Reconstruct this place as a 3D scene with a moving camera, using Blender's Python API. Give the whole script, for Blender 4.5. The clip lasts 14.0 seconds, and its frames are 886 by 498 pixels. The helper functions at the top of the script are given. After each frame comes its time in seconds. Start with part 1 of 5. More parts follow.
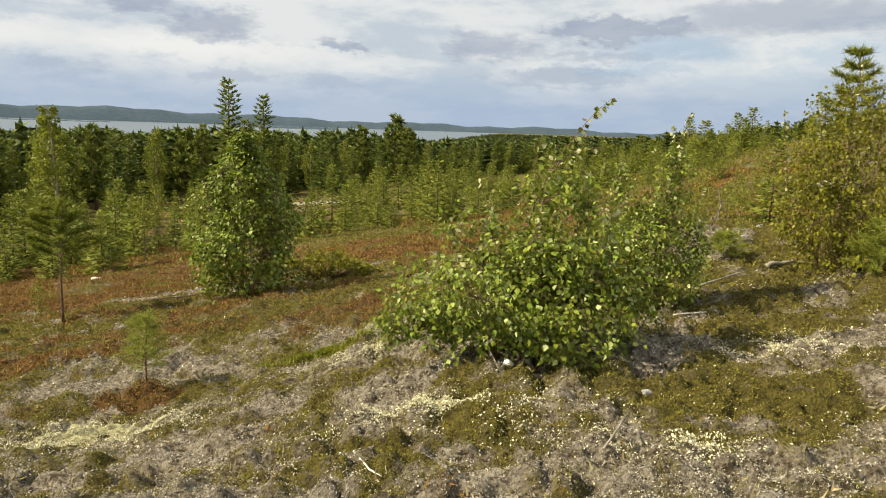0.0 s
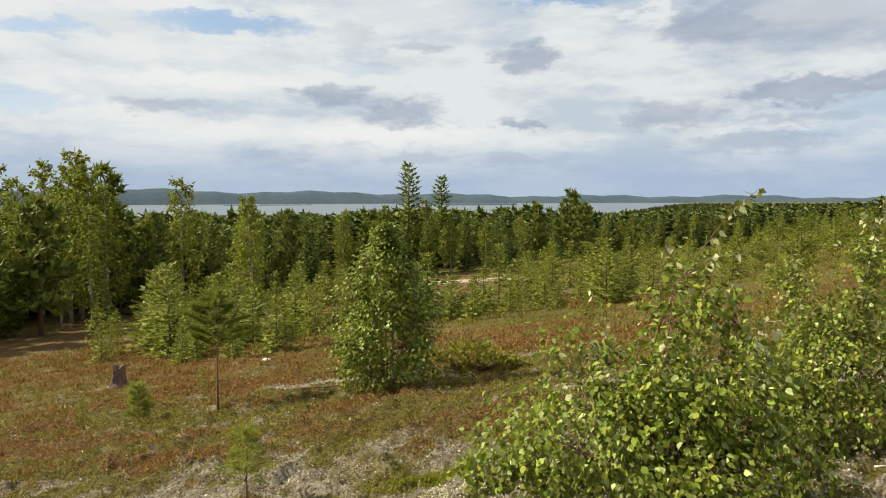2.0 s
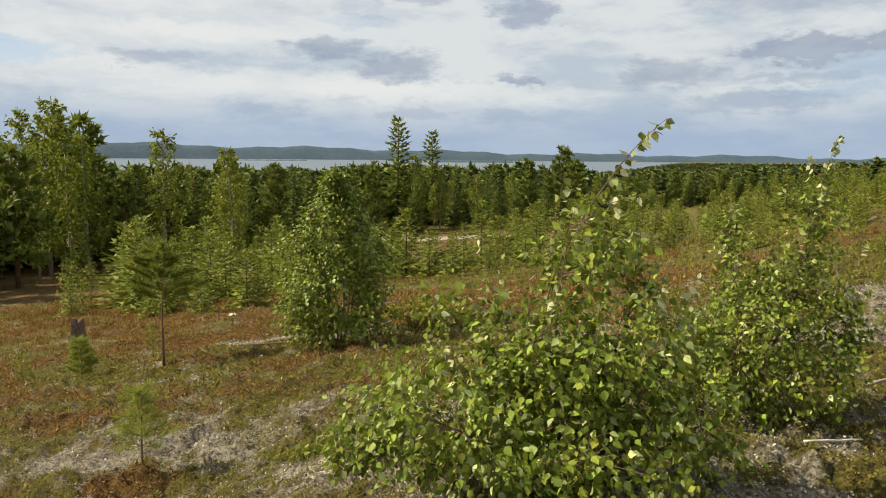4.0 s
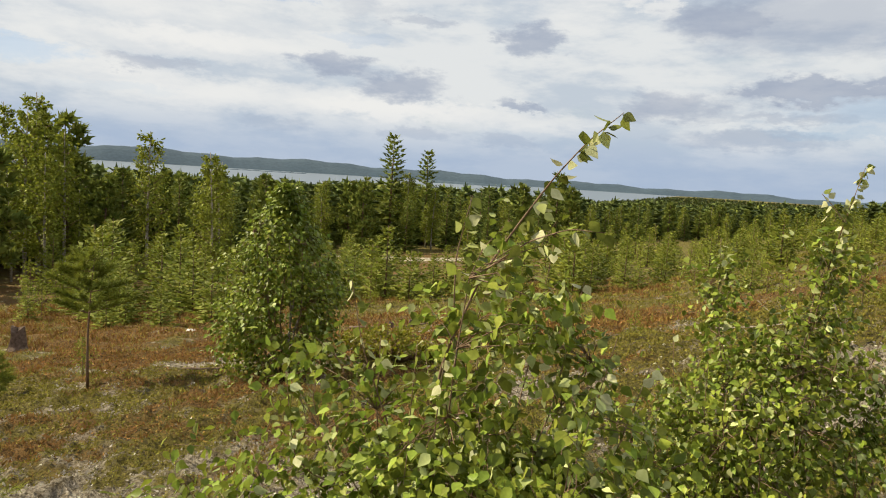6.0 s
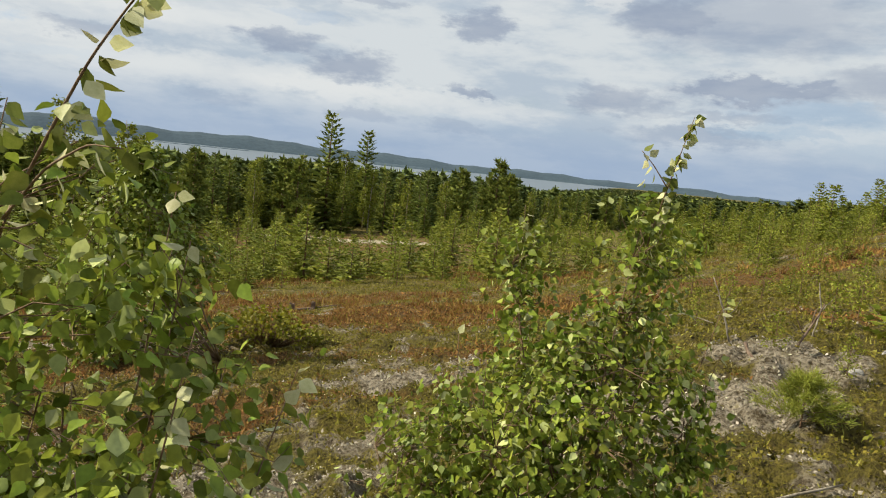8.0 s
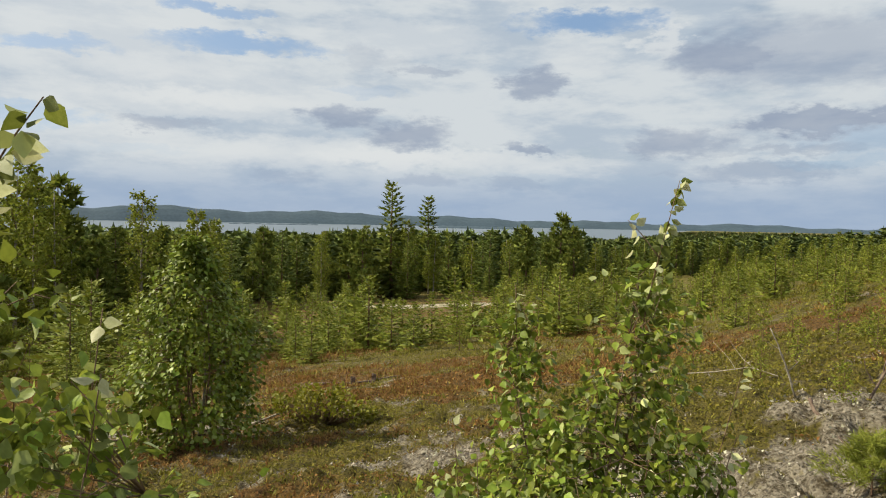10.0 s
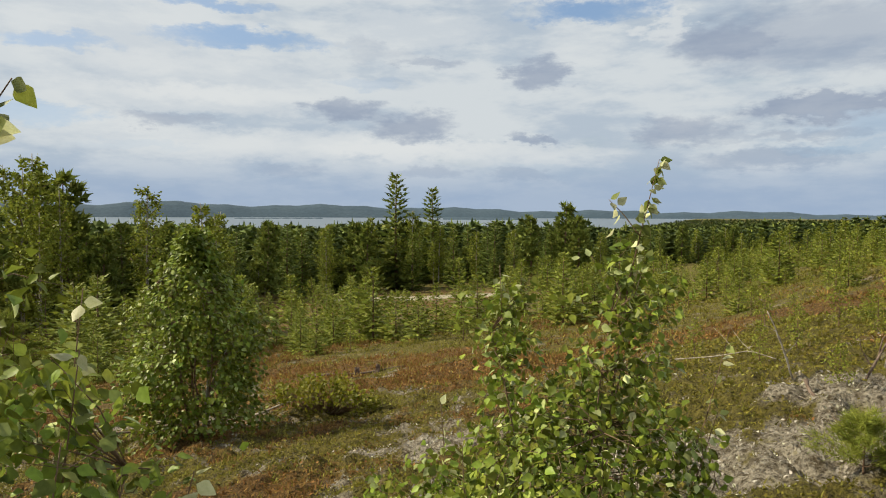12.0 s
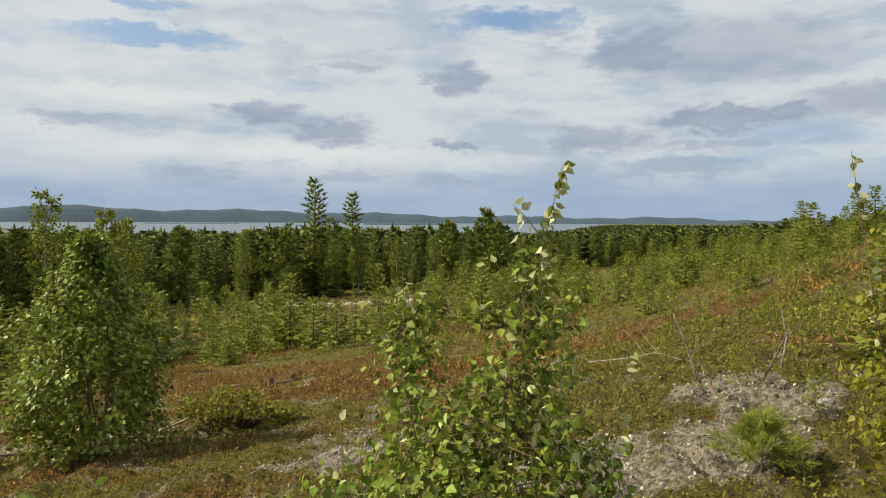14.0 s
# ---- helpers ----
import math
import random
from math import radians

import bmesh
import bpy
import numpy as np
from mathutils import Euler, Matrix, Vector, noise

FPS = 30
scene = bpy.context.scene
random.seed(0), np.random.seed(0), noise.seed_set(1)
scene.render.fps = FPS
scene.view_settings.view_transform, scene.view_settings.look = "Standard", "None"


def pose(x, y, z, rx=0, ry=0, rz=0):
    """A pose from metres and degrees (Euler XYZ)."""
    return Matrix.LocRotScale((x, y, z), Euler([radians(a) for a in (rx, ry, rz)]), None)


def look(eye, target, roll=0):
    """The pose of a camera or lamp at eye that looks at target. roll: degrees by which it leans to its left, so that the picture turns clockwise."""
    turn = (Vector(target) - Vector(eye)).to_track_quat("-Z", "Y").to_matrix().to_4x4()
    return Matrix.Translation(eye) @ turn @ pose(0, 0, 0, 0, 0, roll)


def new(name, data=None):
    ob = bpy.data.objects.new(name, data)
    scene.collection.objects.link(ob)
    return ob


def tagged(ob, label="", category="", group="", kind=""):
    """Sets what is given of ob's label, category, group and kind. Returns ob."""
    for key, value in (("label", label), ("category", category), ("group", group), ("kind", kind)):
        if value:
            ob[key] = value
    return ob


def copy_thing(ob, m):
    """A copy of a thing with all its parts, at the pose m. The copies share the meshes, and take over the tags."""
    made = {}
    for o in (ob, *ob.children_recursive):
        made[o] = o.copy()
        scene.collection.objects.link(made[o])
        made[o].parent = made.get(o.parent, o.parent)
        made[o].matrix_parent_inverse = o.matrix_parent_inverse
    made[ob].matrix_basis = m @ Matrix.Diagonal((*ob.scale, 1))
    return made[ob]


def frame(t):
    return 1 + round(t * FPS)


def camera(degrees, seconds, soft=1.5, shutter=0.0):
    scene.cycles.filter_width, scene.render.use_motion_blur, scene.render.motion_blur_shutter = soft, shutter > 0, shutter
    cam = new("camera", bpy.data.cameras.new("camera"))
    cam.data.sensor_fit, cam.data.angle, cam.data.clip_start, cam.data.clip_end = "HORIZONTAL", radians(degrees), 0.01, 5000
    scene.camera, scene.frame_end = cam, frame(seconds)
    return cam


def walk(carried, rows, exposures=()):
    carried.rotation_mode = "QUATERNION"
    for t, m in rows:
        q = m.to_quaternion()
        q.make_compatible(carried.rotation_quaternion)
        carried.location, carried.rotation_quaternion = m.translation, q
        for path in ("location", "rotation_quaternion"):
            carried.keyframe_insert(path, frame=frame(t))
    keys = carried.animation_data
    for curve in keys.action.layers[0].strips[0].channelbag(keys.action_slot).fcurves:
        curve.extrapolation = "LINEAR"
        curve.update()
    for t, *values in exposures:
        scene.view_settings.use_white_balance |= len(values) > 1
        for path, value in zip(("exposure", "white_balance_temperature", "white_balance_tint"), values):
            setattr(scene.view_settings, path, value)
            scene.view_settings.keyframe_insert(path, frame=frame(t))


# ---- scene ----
cam = camera(66.0, 14.0, 1.1)

PATH = [
    (0, (0.924, -0.421, 1.577), (0.922, 1.548, 1.226), 1.9),
    (0.5, (1.031, -0.231, 1.554), (0.901, 1.732, 1.197), 1.6),
    (0.6, (1.107, -0.156, 1.61), (0.922, 1.811, 1.303), 1.0),
    (1, (1.118, 0.07, 1.568), (0.94, 2.059, 1.448), 5.5),
    (1.2, (1.195, 0.242, 1.592), (0.979, 2.219, 1.381), 5.6),
    (1.5, (1.274, 0.4, 1.719), (0.889, 2.349, 1.488), 1.0),
    (2, (1.38, 0.47, 1.757), (0.856, 2.395, 1.612), -0.2),
    (2.5, (1.565, 0.597, 1.707), (1.038, 2.523, 1.598), 2.6),
    (3, (1.661, 0.801, 1.734), (1.175, 2.736, 1.592), -0.3),
    (3.2, (1.689, 0.859, 1.713), (1.244, 2.796, 1.49), -0.2),
    (5.3, (2.176, 1.91, 1.59), (1.547, 3.786, 1.298), 2.0),
    (5.5, (2.195, 2.034, 1.582), (1.639, 3.943, 1.368), 3.7),
    (6, (2.046, 2.333, 1.599), (1.551, 4.26, 1.39), 3.6),
    (6.5, (1.868, 2.596, 1.558), (1.336, 4.509, 1.323), 2.7),
    (7, (1.983, 2.784, 1.443), (1.232, 4.633, 1.302), 1.9),
    (7.5, (2.378, 3.164, 1.52), (1.813, 5.074, 1.343), -0.1),
    (8, (2.691, 3.246, 1.502), (2.359, 5.203, 1.261), 5.9),
    (8.5, (2.898, 3.271, 1.521), (2.471, 5.214, 1.313), 3.6),
    (9, (2.918, 3.317, 1.62), (2.414, 5.25, 1.536), 2.5),
    (11.5, (3.06, 3.45, 1.587), (2.519, 5.374, 1.503), 0.2),
    (12, (3.058, 3.388, 1.58), (2.505, 5.307, 1.477), 0.2),
    (12.5, (3.072, 3.416, 1.599), (2.547, 5.343, 1.492), -0.0),
    (13, (3.088, 3.534, 1.586), (2.569, 5.464, 1.496), 0.0),
    (13.5, (3.13, 3.66, 1.545), (2.761, 5.624, 1.475), 0.7),
    (14, (3.101, 3.517, 1.58), (2.773, 5.488, 1.493), 0.3),
]
EXPOSURES = [(0, 0.74, 6850, 7), (0.6, 0.78, 6850, 7), (1, 0.9, 6850, 7), (1.5, 0.8, 6850, 7), (2, 0.74, 6750, 6), (3, 0.6, 6600, 5), (5.5, 0.72, 6800, 8), (6.5, 0.7, 6800, 8), (7.5, 0.6, 6600, 6), (9, 0.54, 6500, 6), (11.5, 0.52, 6500, 6), (14, 0.52, 6500, 5)]
walk(cam, [(t, look(eye, target, roll)) for t, eye, target, roll in PATH], EXPOSURES)

# ---- world, sun and sky ----
SUN_AZ, SUN_EL = radians(-93), radians(39)   # clockwise from +y, above the horizon
sun_way = Vector((math.sin(SUN_AZ) * math.cos(SUN_EL), math.cos(SUN_AZ) * math.cos(SUN_EL), math.sin(SUN_EL)))
sun_data = bpy.data.lights.new("sun", "SUN")
sun_data.energy, sun_data.angle, sun_data.color = 5.0, radians(0.6), (1.0, 0.90, 0.68)
sun = new("sun", sun_data)
sun.matrix_world = look(sun_way * 100, (0, 0, 0))

world = bpy.data.worlds.new("world")
scene.world = world
world.use_nodes = True


def build_sky(tree):
    nodes, links = tree.nodes, tree.links
    nodes.clear()

    def node(kind, **values):
        n = nodes.new(kind)
        for key, value in values.items():
            setattr(n, key, value)
        return n

    def math_node(op, a, b=None, c=None):
        n = node("ShaderNodeMath", operation=op)
        for i, v in enumerate((a, b, c)):
            if v is None:
                continue
            if isinstance(v, (int, float)):
                n.inputs[i].default_value = v
            else:
                links.new(v, n.inputs[i])
        return n.outputs[0]

    coord = node("ShaderNodeTexCoord").outputs["Generated"]
    split = node("ShaderNodeSeparateXYZ")
    links.new(coord, split.inputs[0])
    x, y, z = split.outputs
    azimuth = math_node("ARCTAN2", x, y)
    rise = math_node("ARCTANGENT", math_node("DIVIDE", z, math_node("SQRT", math_node("ADD", math_node("MULTIPLY", x, x), math_node("MULTIPLY_ADD", y, y, 1e-5)))))
    flat = node("ShaderNodeCombineXYZ")
    links.new(azimuth, flat.inputs[0])
    links.new(rise, flat.inputs[1])

    def noise_of(scale_x, scale_y, detail, rough, seed):
        stretch = node("ShaderNodeVectorMath", operation="MULTIPLY_ADD")
        links.new(flat.outputs[0], stretch.inputs[0])
        stretch.inputs[1].default_value = (scale_x, scale_y, 1)
        stretch.inputs[2].default_value = (seed, seed * 0.7, seed)
        n = node("ShaderNodeTexNoise")
        n.inputs["Scale"].default_value = 1
        n.inputs["Detail"].default_value = detail
        n.inputs["Roughness"].default_value = rough
        links.new(stretch.outputs[0], n.inputs["Vector"])
        return n

    # ragged edges: bend the sky's coordinates by noise
    bend = noise_of(18, 42, 6, 0.65, 3.1)
    shift = node("ShaderNodeVectorMath", operation="MULTIPLY_ADD")
    links.new(bend.outputs["Color"], shift.inputs[0])
    shift.inputs[1].default_value = (0.17, 0.056, 0)
    shift.inputs[2].default_value = (-0.085, -0.028, 0)
    bent = node("ShaderNodeVectorMath", operation="ADD")
    links.new(flat.outputs[0], bent.inputs[0])
    links.new(shift.outputs[0], bent.inputs[1])

    def blobs(rows):
        total = None
        for u, v, a, b, w in rows:
            off = node("ShaderNodeVectorMath", operation="MULTIPLY_ADD")
            links.new(bent.outputs[0], off.inputs[0])
            off.inputs[1].default_value = (1 / a, 1 / b, 0)
            off.inputs[2].default_value = (-u / a, -v / b, 0)
            square = node("ShaderNodeVectorMath", operation="DOT_PRODUCT")
            links.new(off.outputs[0], square.inputs[0])
            links.new(off.outputs[0], square.inputs[1])
            soft = node("ShaderNodeMapRange", interpolation_type="SMOOTHSTEP")
            links.new(square.outputs["Value"], soft.inputs["Value"])
            for i, value in zip((1, 2, 3, 4), (1.75, 0.05, 0.0, w)):
                soft.inputs[i].default_value = value
            total = soft.outputs[0] if total is None else math_node("ADD", total, soft.outputs[0])
        return math_node("MINIMUM", total, 1.0)

    dark = blobs(DARK_CLOUDS)
    holes = blobs(BLUE_GAPS)
    light = blobs(BRIGHT_CLOUDS)

    sky = node("ShaderNodeTexSky", sky_type="NISHITA", sun_disc=False, sun_elevation=SUN_EL, sun_rotation=SUN_AZ, dust_density=1.5)
    dim = node("ShaderNodeVectorMath", operation="SCALE")
    links.new(sky.outputs[0], dim.inputs[0])
    dim.inputs["Scale"].default_value = 0.11

    def mix(fac, a, b):
        n = node("ShaderNodeMix", data_type="RGBA")
        for socket, v in ((n.inputs[0], fac), (n.inputs[6], a), (n.inputs[7], b)):
            if isinstance(v, tuple):
                socket.default_value = (*v, 1)
            elif isinstance(v, float):
                socket.default_value = v
            else:
                links.new(v, socket)
        return n.outputs[2]

    def ramp(value, lo, hi, a=0.0, b=1.0):
        n = node("ShaderNodeMapRange", interpolation_type="SMOOTHSTEP")
        links.new(value, n.inputs[0])
        for i, v in zip((1, 2, 3, 4), (lo, hi, a, b)):
            n.inputs[i].default_value = v
        return n.outputs[0]

    veil = noise_of(3.0, 11, 6, 0.55, 7.7).outputs[0]
    mottle = noise_of(5, 17, 6, 0.6, 1.3).outputs[0]
    white = mix(ramp(mottle, 0.38, 0.58), (0.46, 0.525, 0.62), (0.65, 0.68, 0.72))
    cover = ramp(veil, 0.20, 0.42)
    colour = mix(cover, dim.outputs[0], white)
    colour = mix(light, colour, (0.73, 0.74, 0.76))
    blue = mix(0.55, dim.outputs[0], (0.30, 0.45, 0.72))
    colour = mix(math_node("MULTIPLY", holes, ramp(mottle, 0.25, 0.55, 0.55, 1.0)), colour, blue)
    colour = mix(math_node("MULTIPLY", dark, ramp(mottle, 0.28, 0.62, 1.0, 0.75)), colour, (0.31, 0.36, 0.475))
    band = math_node("MULTIPLY", ramp(rise, 0.095, 0.02), ramp(mottle, 0.2, 0.6, 1.0, 0.8))
    colour = mix(band, colour, (0.33, 0.42, 0.585))
    back = node("ShaderNodeBackground")
    back.inputs["Strength"].default_value = 0.70
    links.new(colour, back.inputs["Color"])
    out = node("ShaderNodeOutputWorld")
    links.new(back.outputs[0], out.inputs["Surface"])


# clouds by azimuth, height above the horizon, half width, half height, weight
DARK_CLOUDS = [(0.444, 0.152, 0.141, 0.025, 0.90), (0.221, 0.140, 0.074, 0.017, 0.70), (0.540, 0.072, 0.050, 0.025, 0.30), (-0.142, 0.197, 0.043, 0.022, 1.00), (-0.425, 0.148, 0.054, 0.015, 0.95), (-0.320, 0.124, 0.070, 0.020, 1.00), (0.226, 0.136, 0.099, 0.018, 1.00), (-0.155, 0.110, 0.037, 0.008, 0.90), (-0.304, 0.214, 0.037, 0.009, 0.60), (0.054, 0.116, 0.062, 0.017, 0.80), (0.158, 0.073, 0.091, 0.015, 0.75), (0.210, 0.224, 0.157, 0.041, 0.70), (0.095, 0.229, 0.058, 0.025, 0.50), (-0.312, 0.061, 0.058, 0.010, 0.60), (-0.156, 0.056, 0.050, 0.007, 0.50), (-0.670, 0.122, 0.054, 0.010, 0.60), (-0.385, 0.230, 0.050, 0.015, 0.30), (0.188, 0.103, 0.074, 0.007, 0.50), (-0.497, 0.060, 0.050, 0.007, 0.40)]
BLUE_GAPS = [(0.298, 0.108, 0.099, 0.021, 0.55), (0.421, 0.065, 0.124, 0.025, 0.50), (0.195, 0.077, 0.099, 0.015, 0.35), (0.512, 0.105, 0.074, 0.017, 0.50), (-0.075, 0.062, 0.166, 0.010, 0.30), (-0.379, 0.026, 0.207, 0.008, 0.30), (-0.564, 0.236, 0.116, 0.012, 0.90), (-0.070, 0.280, 0.091, 0.015, 1.00), (-0.795, 0.216, 0.066, 0.010, 0.70), (-0.821, 0.124, 0.066, 0.013, 0.60), (-0.702, 0.088, 0.074, 0.008, 0.20), (0.252, 0.082, 0.074, 0.008, 0.40), (-0.385, 0.188, 0.050, 0.007, 0.25), (-0.600, 0.280, 0.066, 0.008, 0.80)]
BRIGHT_CLOUDS = [(-0.72, 0.235, 0.16, 0.045, 0.55), (-0.60, 0.185, 0.20, 0.03, 0.5), (0.343, 0.089, 0.025, 0.015, 0.60), (0.379, 0.071, 0.021, 0.008, 0.50), (0.051, 0.123, 0.033, 0.012, 0.40), (-0.645, 0.154, 0.215, 0.021, 0.60), (-0.535, 0.094, 0.273, 0.021, 0.70), (-0.093, 0.232, 0.066, 0.025, 0.40), (0.029, 0.255, 0.025, 0.029, 0.70), (0.289, 0.084, 0.041, 0.017, 0.50), (-0.238, 0.090, 0.207, 0.012, 0.60), (-0.728, 0.120, 0.099, 0.012, 0.60), (-0.336, 0.258, 0.132, 0.025, 0.50)]
build_sky(world.node_tree)


# ---- materials ----
def material(name, colour, other, rough=0.8, scale=8.0, detail_scale=60.0, bump=0.3, spread=0.0, through_light=0.0, metal=0.0, third=None, island=False, spread_third=0.72):
    """A surface of two or three colours in noise at two scales, with relief; spread varies it from object to object or piece to piece."""
    m = bpy.data.materials.new(name)
    m.use_nodes = True
    t = m.node_tree
    n, l = t.nodes, t.links
    n.clear()
    co = n.new("ShaderNodeTexCoord")
    big = n.new("ShaderNodeTexNoise")
    big.inputs["Scale"].default_value, big.inputs["Detail"].default_value = scale, 4
    small = n.new("ShaderNodeTexNoise")
    small.inputs["Scale"].default_value, small.inputs["Detail"].default_value = detail_scale, 3
    for tex in (big, small):
        l.new(co.outputs["Object"], tex.inputs["Vector"])
    mix = n.new("ShaderNodeMix")
    mix.data_type = "RGBA"
    mix.inputs[6].default_value, mix.inputs[7].default_value = (*colour, 1), (*other, 1)
    rng = n.new("ShaderNodeMapRange")
    rng.inputs[1].default_value, rng.inputs[2].default_value = 0.35, 0.65
    l.new(big.outputs[0], rng.inputs[0])
    l.new(rng.outputs[0], mix.inputs[0])
    out_colour = mix.outputs[2]
    if island or spread:
        src = n.new("ShaderNodeNewGeometry").outputs["Random Per Island"] if island else n.new("ShaderNodeObjectInfo").outputs["Random"]
        if third:
            pick = n.new("ShaderNodeMapRange")
            pick.inputs[1].default_value, pick.inputs[2].default_value = spread_third, 0.95
            l.new(src, pick.inputs[0])
            m3 = n.new("ShaderNodeMix")
            m3.data_type = "RGBA"
            l.new(pick.outputs[0], m3.inputs[0])
            l.new(out_colour, m3.inputs[6])
            m3.inputs[7].default_value = (*third, 1)
            out_colour = m3.outputs[2]
        hsv = n.new("ShaderNodeHueSaturation")
        val = n.new("ShaderNodeMapRange")
        val.inputs[3].default_value, val.inputs[4].default_value = 1 - spread, 1 + spread
        rnd = n.new("ShaderNodeMath")
        rnd.operation = "FRACT"
        mul = n.new("ShaderNodeMath")
        mul.operation = "MULTIPLY"
        mul.inputs[1].default_value = 7.31
        l.new(src, mul.inputs[0])
        l.new(mul.outputs[0], rnd.inputs[0])
        l.new(rnd.outputs[0], val.inputs[0])
        l.new(val.outputs[0], hsv.inputs["Value"])
        hue = n.new("ShaderNodeMapRange")
        hue.inputs[3].default_value, hue.inputs[4].default_value = 0.5 - spread * 0.05, 0.5 + spread * 0.05
        l.new(src, hue.inputs[0])
        l.new(hue.outputs[0], hsv.inputs["Hue"])
        l.new(out_colour, hsv.inputs["Color"])
        out_colour = hsv.outputs[0]
    speck = n.new("ShaderNodeMix")
    speck.data_type, speck.blend_type = "RGBA", "OVERLAY"
    speck.inputs[0].default_value = 0.35
    l.new(out_colour, speck.inputs[6])
    l.new(small.outputs[0], speck.inputs[7])
    p = n.new("ShaderNodeBsdfPrincipled")
    p.inputs["Roughness"].default_value, p.inputs["Metallic"].default_value = rough, metal
    p.inputs["Specular IOR Level"].default_value = 0.14
    l.new(speck.outputs[2], p.inputs["Base Color"])
    if bump:
        b = n.new("ShaderNodeBump")
        b.inputs["Strength"].default_value, b.inputs["Distance"].default_value = bump, 0.02
        l.new(small.outputs[0], b.inputs["Height"])
        l.new(b.outputs[0], p.inputs["Normal"])
    surface = p.outputs[0]
    if through_light:
        tr = n.new("ShaderNodeBsdfTranslucent")
        l.new(speck.outputs[2], tr.inputs["Color"])
        blend = n.new("ShaderNodeMixShader")
        blend.inputs[0].default_value = through_light
        l.new(surface, blend.inputs[1])
        l.new(tr.outputs[0], blend.inputs[2])
        surface = blend.outputs[0]
    o = n.new("ShaderNodeOutputMaterial")
    l.new(surface, o.inputs["Surface"])
    return m


LEAF = material("birch_leaf", (0.150, 0.200, 0.026), (0.240, 0.285, 0.044), 0.42, 3, 90, 0.1, 0.5, 0.28, third=(0.47, 0.46, 0.20), island=True, spread_third=0.82)
LEAF_LONE = material("lone_birch_leaf", (0.125, 0.168, 0.020), (0.200, 0.240, 0.032), 0.42, 3, 90, 0.1, 0.5, 0.27, third=(0.40, 0.41, 0.15), island=True, spread_third=0.88)
LEAF_SINGLE = material("shoot_leaf", (0.135, 0.165, 0.026), (0.20, 0.225, 0.045), 0.42, 3, 90, 0.1, 0.35, 0.38, third=(0.40, 0.40, 0.14), spread_third=0.6)
LEAF_YELLOW = material("yellowing_leaf", (0.21, 0.195, 0.014), (0.155, 0.165, 0.014), 0.5, 3, 90, 0.1, 0.3, 0.35, third=(0.27, 0.24, 0.06), island=True)
LEAF_PALE = material("pale_leaf_underside", (0.62, 0.61, 0.36), (0.50, 0.50, 0.25), 0.5, 3, 90, 0.1, 0.25, 0.30)
BIRCH_FAR = material("birch_crown", (0.21, 0.235, 0.030), (0.155, 0.185, 0.024), 0.6, 1, 20, 0, 0.35, 0.3, third=(0.32, 0.31, 0.05), island=True)
SPRUCE_FAR = material("spruce_needles", (0.095, 0.125, 0.026), (0.140, 0.170, 0.036), 0.7, 1, 20, 0, 0.35, 0.25, island=True)
PINE_FAR = material("pine_needles", (0.118, 0.148, 0.028), (0.178, 0.202, 0.038), 0.7, 1, 20, 0, 0.35, 0.25, island=True)
SAPLING = material("sapling_needles", (0.29, 0.31, 0.055), (0.22, 0.25, 0.045), 0.6, 1, 30, 0, 0.35, 0.35, island=True)
YOUNG_PINE = material("young_pine_needles", (0.155, 0.182, 0.026), (0.225, 0.240, 0.036), 0.6, 1, 30, 0, 0.35, 0.25, island=True)
WOODS = material("woodland", (0.080, 0.110, 0.036), (0.130, 0.160, 0.044), 0.8, 0.05, 1, 0, 0.4, 0.1, third=(0.17, 0.18, 0.034), island=True)
BARK_BIRCH = material("birch_bark", (0.42, 0.38, 0.33), (0.20, 0.16, 0.125), 0.7, 12, 60, 0.3)
BARK_TWIG = material("brown_twig_bark", (0.14, 0.085, 0.05), (0.22, 0.15, 0.10), 0.7, 20, 120, 0.3)
BARK_PINE = material("pine_bark", (0.20, 0.12, 0.075), (0.12, 0.085, 0.06), 0.9, 10, 50, 0.5)
DEAD_WOOD = material("weathered_wood", (0.34, 0.30, 0.25), (0.19, 0.16, 0.125), 0.8, 14, 90, 0.5)
PALE_WOOD = material("bleached_wood", (0.66, 0.62, 0.54), (0.45, 0.40, 0.33), 0.75, 14, 90, 0.4)
STUMP_WOOD = material("charred_stump_wood", (0.09, 0.06, 0.045), (0.18, 0.13, 0.10), 0.9, 14, 60, 0.6)
HEATHER = material("heather_sprigs", (0.28, 0.158, 0.048), (0.18, 0.104, 0.032), 0.85, 2, 60, 0, 0.4, 0.2, third=(0.28, 0.22, 0.05), island=True)
MOSS = material("crowberry_sprigs", (0.140, 0.132, 0.021), (0.225, 0.198, 0.033), 0.8, 2, 60, 0, 0.4, 0.25, third=(0.27, 0.23, 0.06), island=True)
MOSS_BRIGHT = material("green_moss_sprigs", (0.25, 0.265, 0.030), (0.18, 0.20, 0.022), 0.8, 2, 60, 0, 0.35, 0.25, island=True)
DRY_GRASS = material("dry_grass", (0.40, 0.33, 0.19), (0.30, 0.26, 0.13), 0.8, 2, 60, 0, 0.3, 0.3, island=True)
FLAKE_GREY = material("lichen_flakes", (0.43, 0.385, 0.325), (0.26, 0.225, 0.185), 0.95, 5, 120, 0, 0.25, 0.15, third=(0.60, 0.56, 0.42), island=True, spread_third=0.84)
FLAKE_CREAM = material("cream_lichen_flakes", (0.74, 0.70, 0.48), (0.60, 0.56, 0.37), 0.95, 8, 120, 0, 0.35, 0.15, island=True)
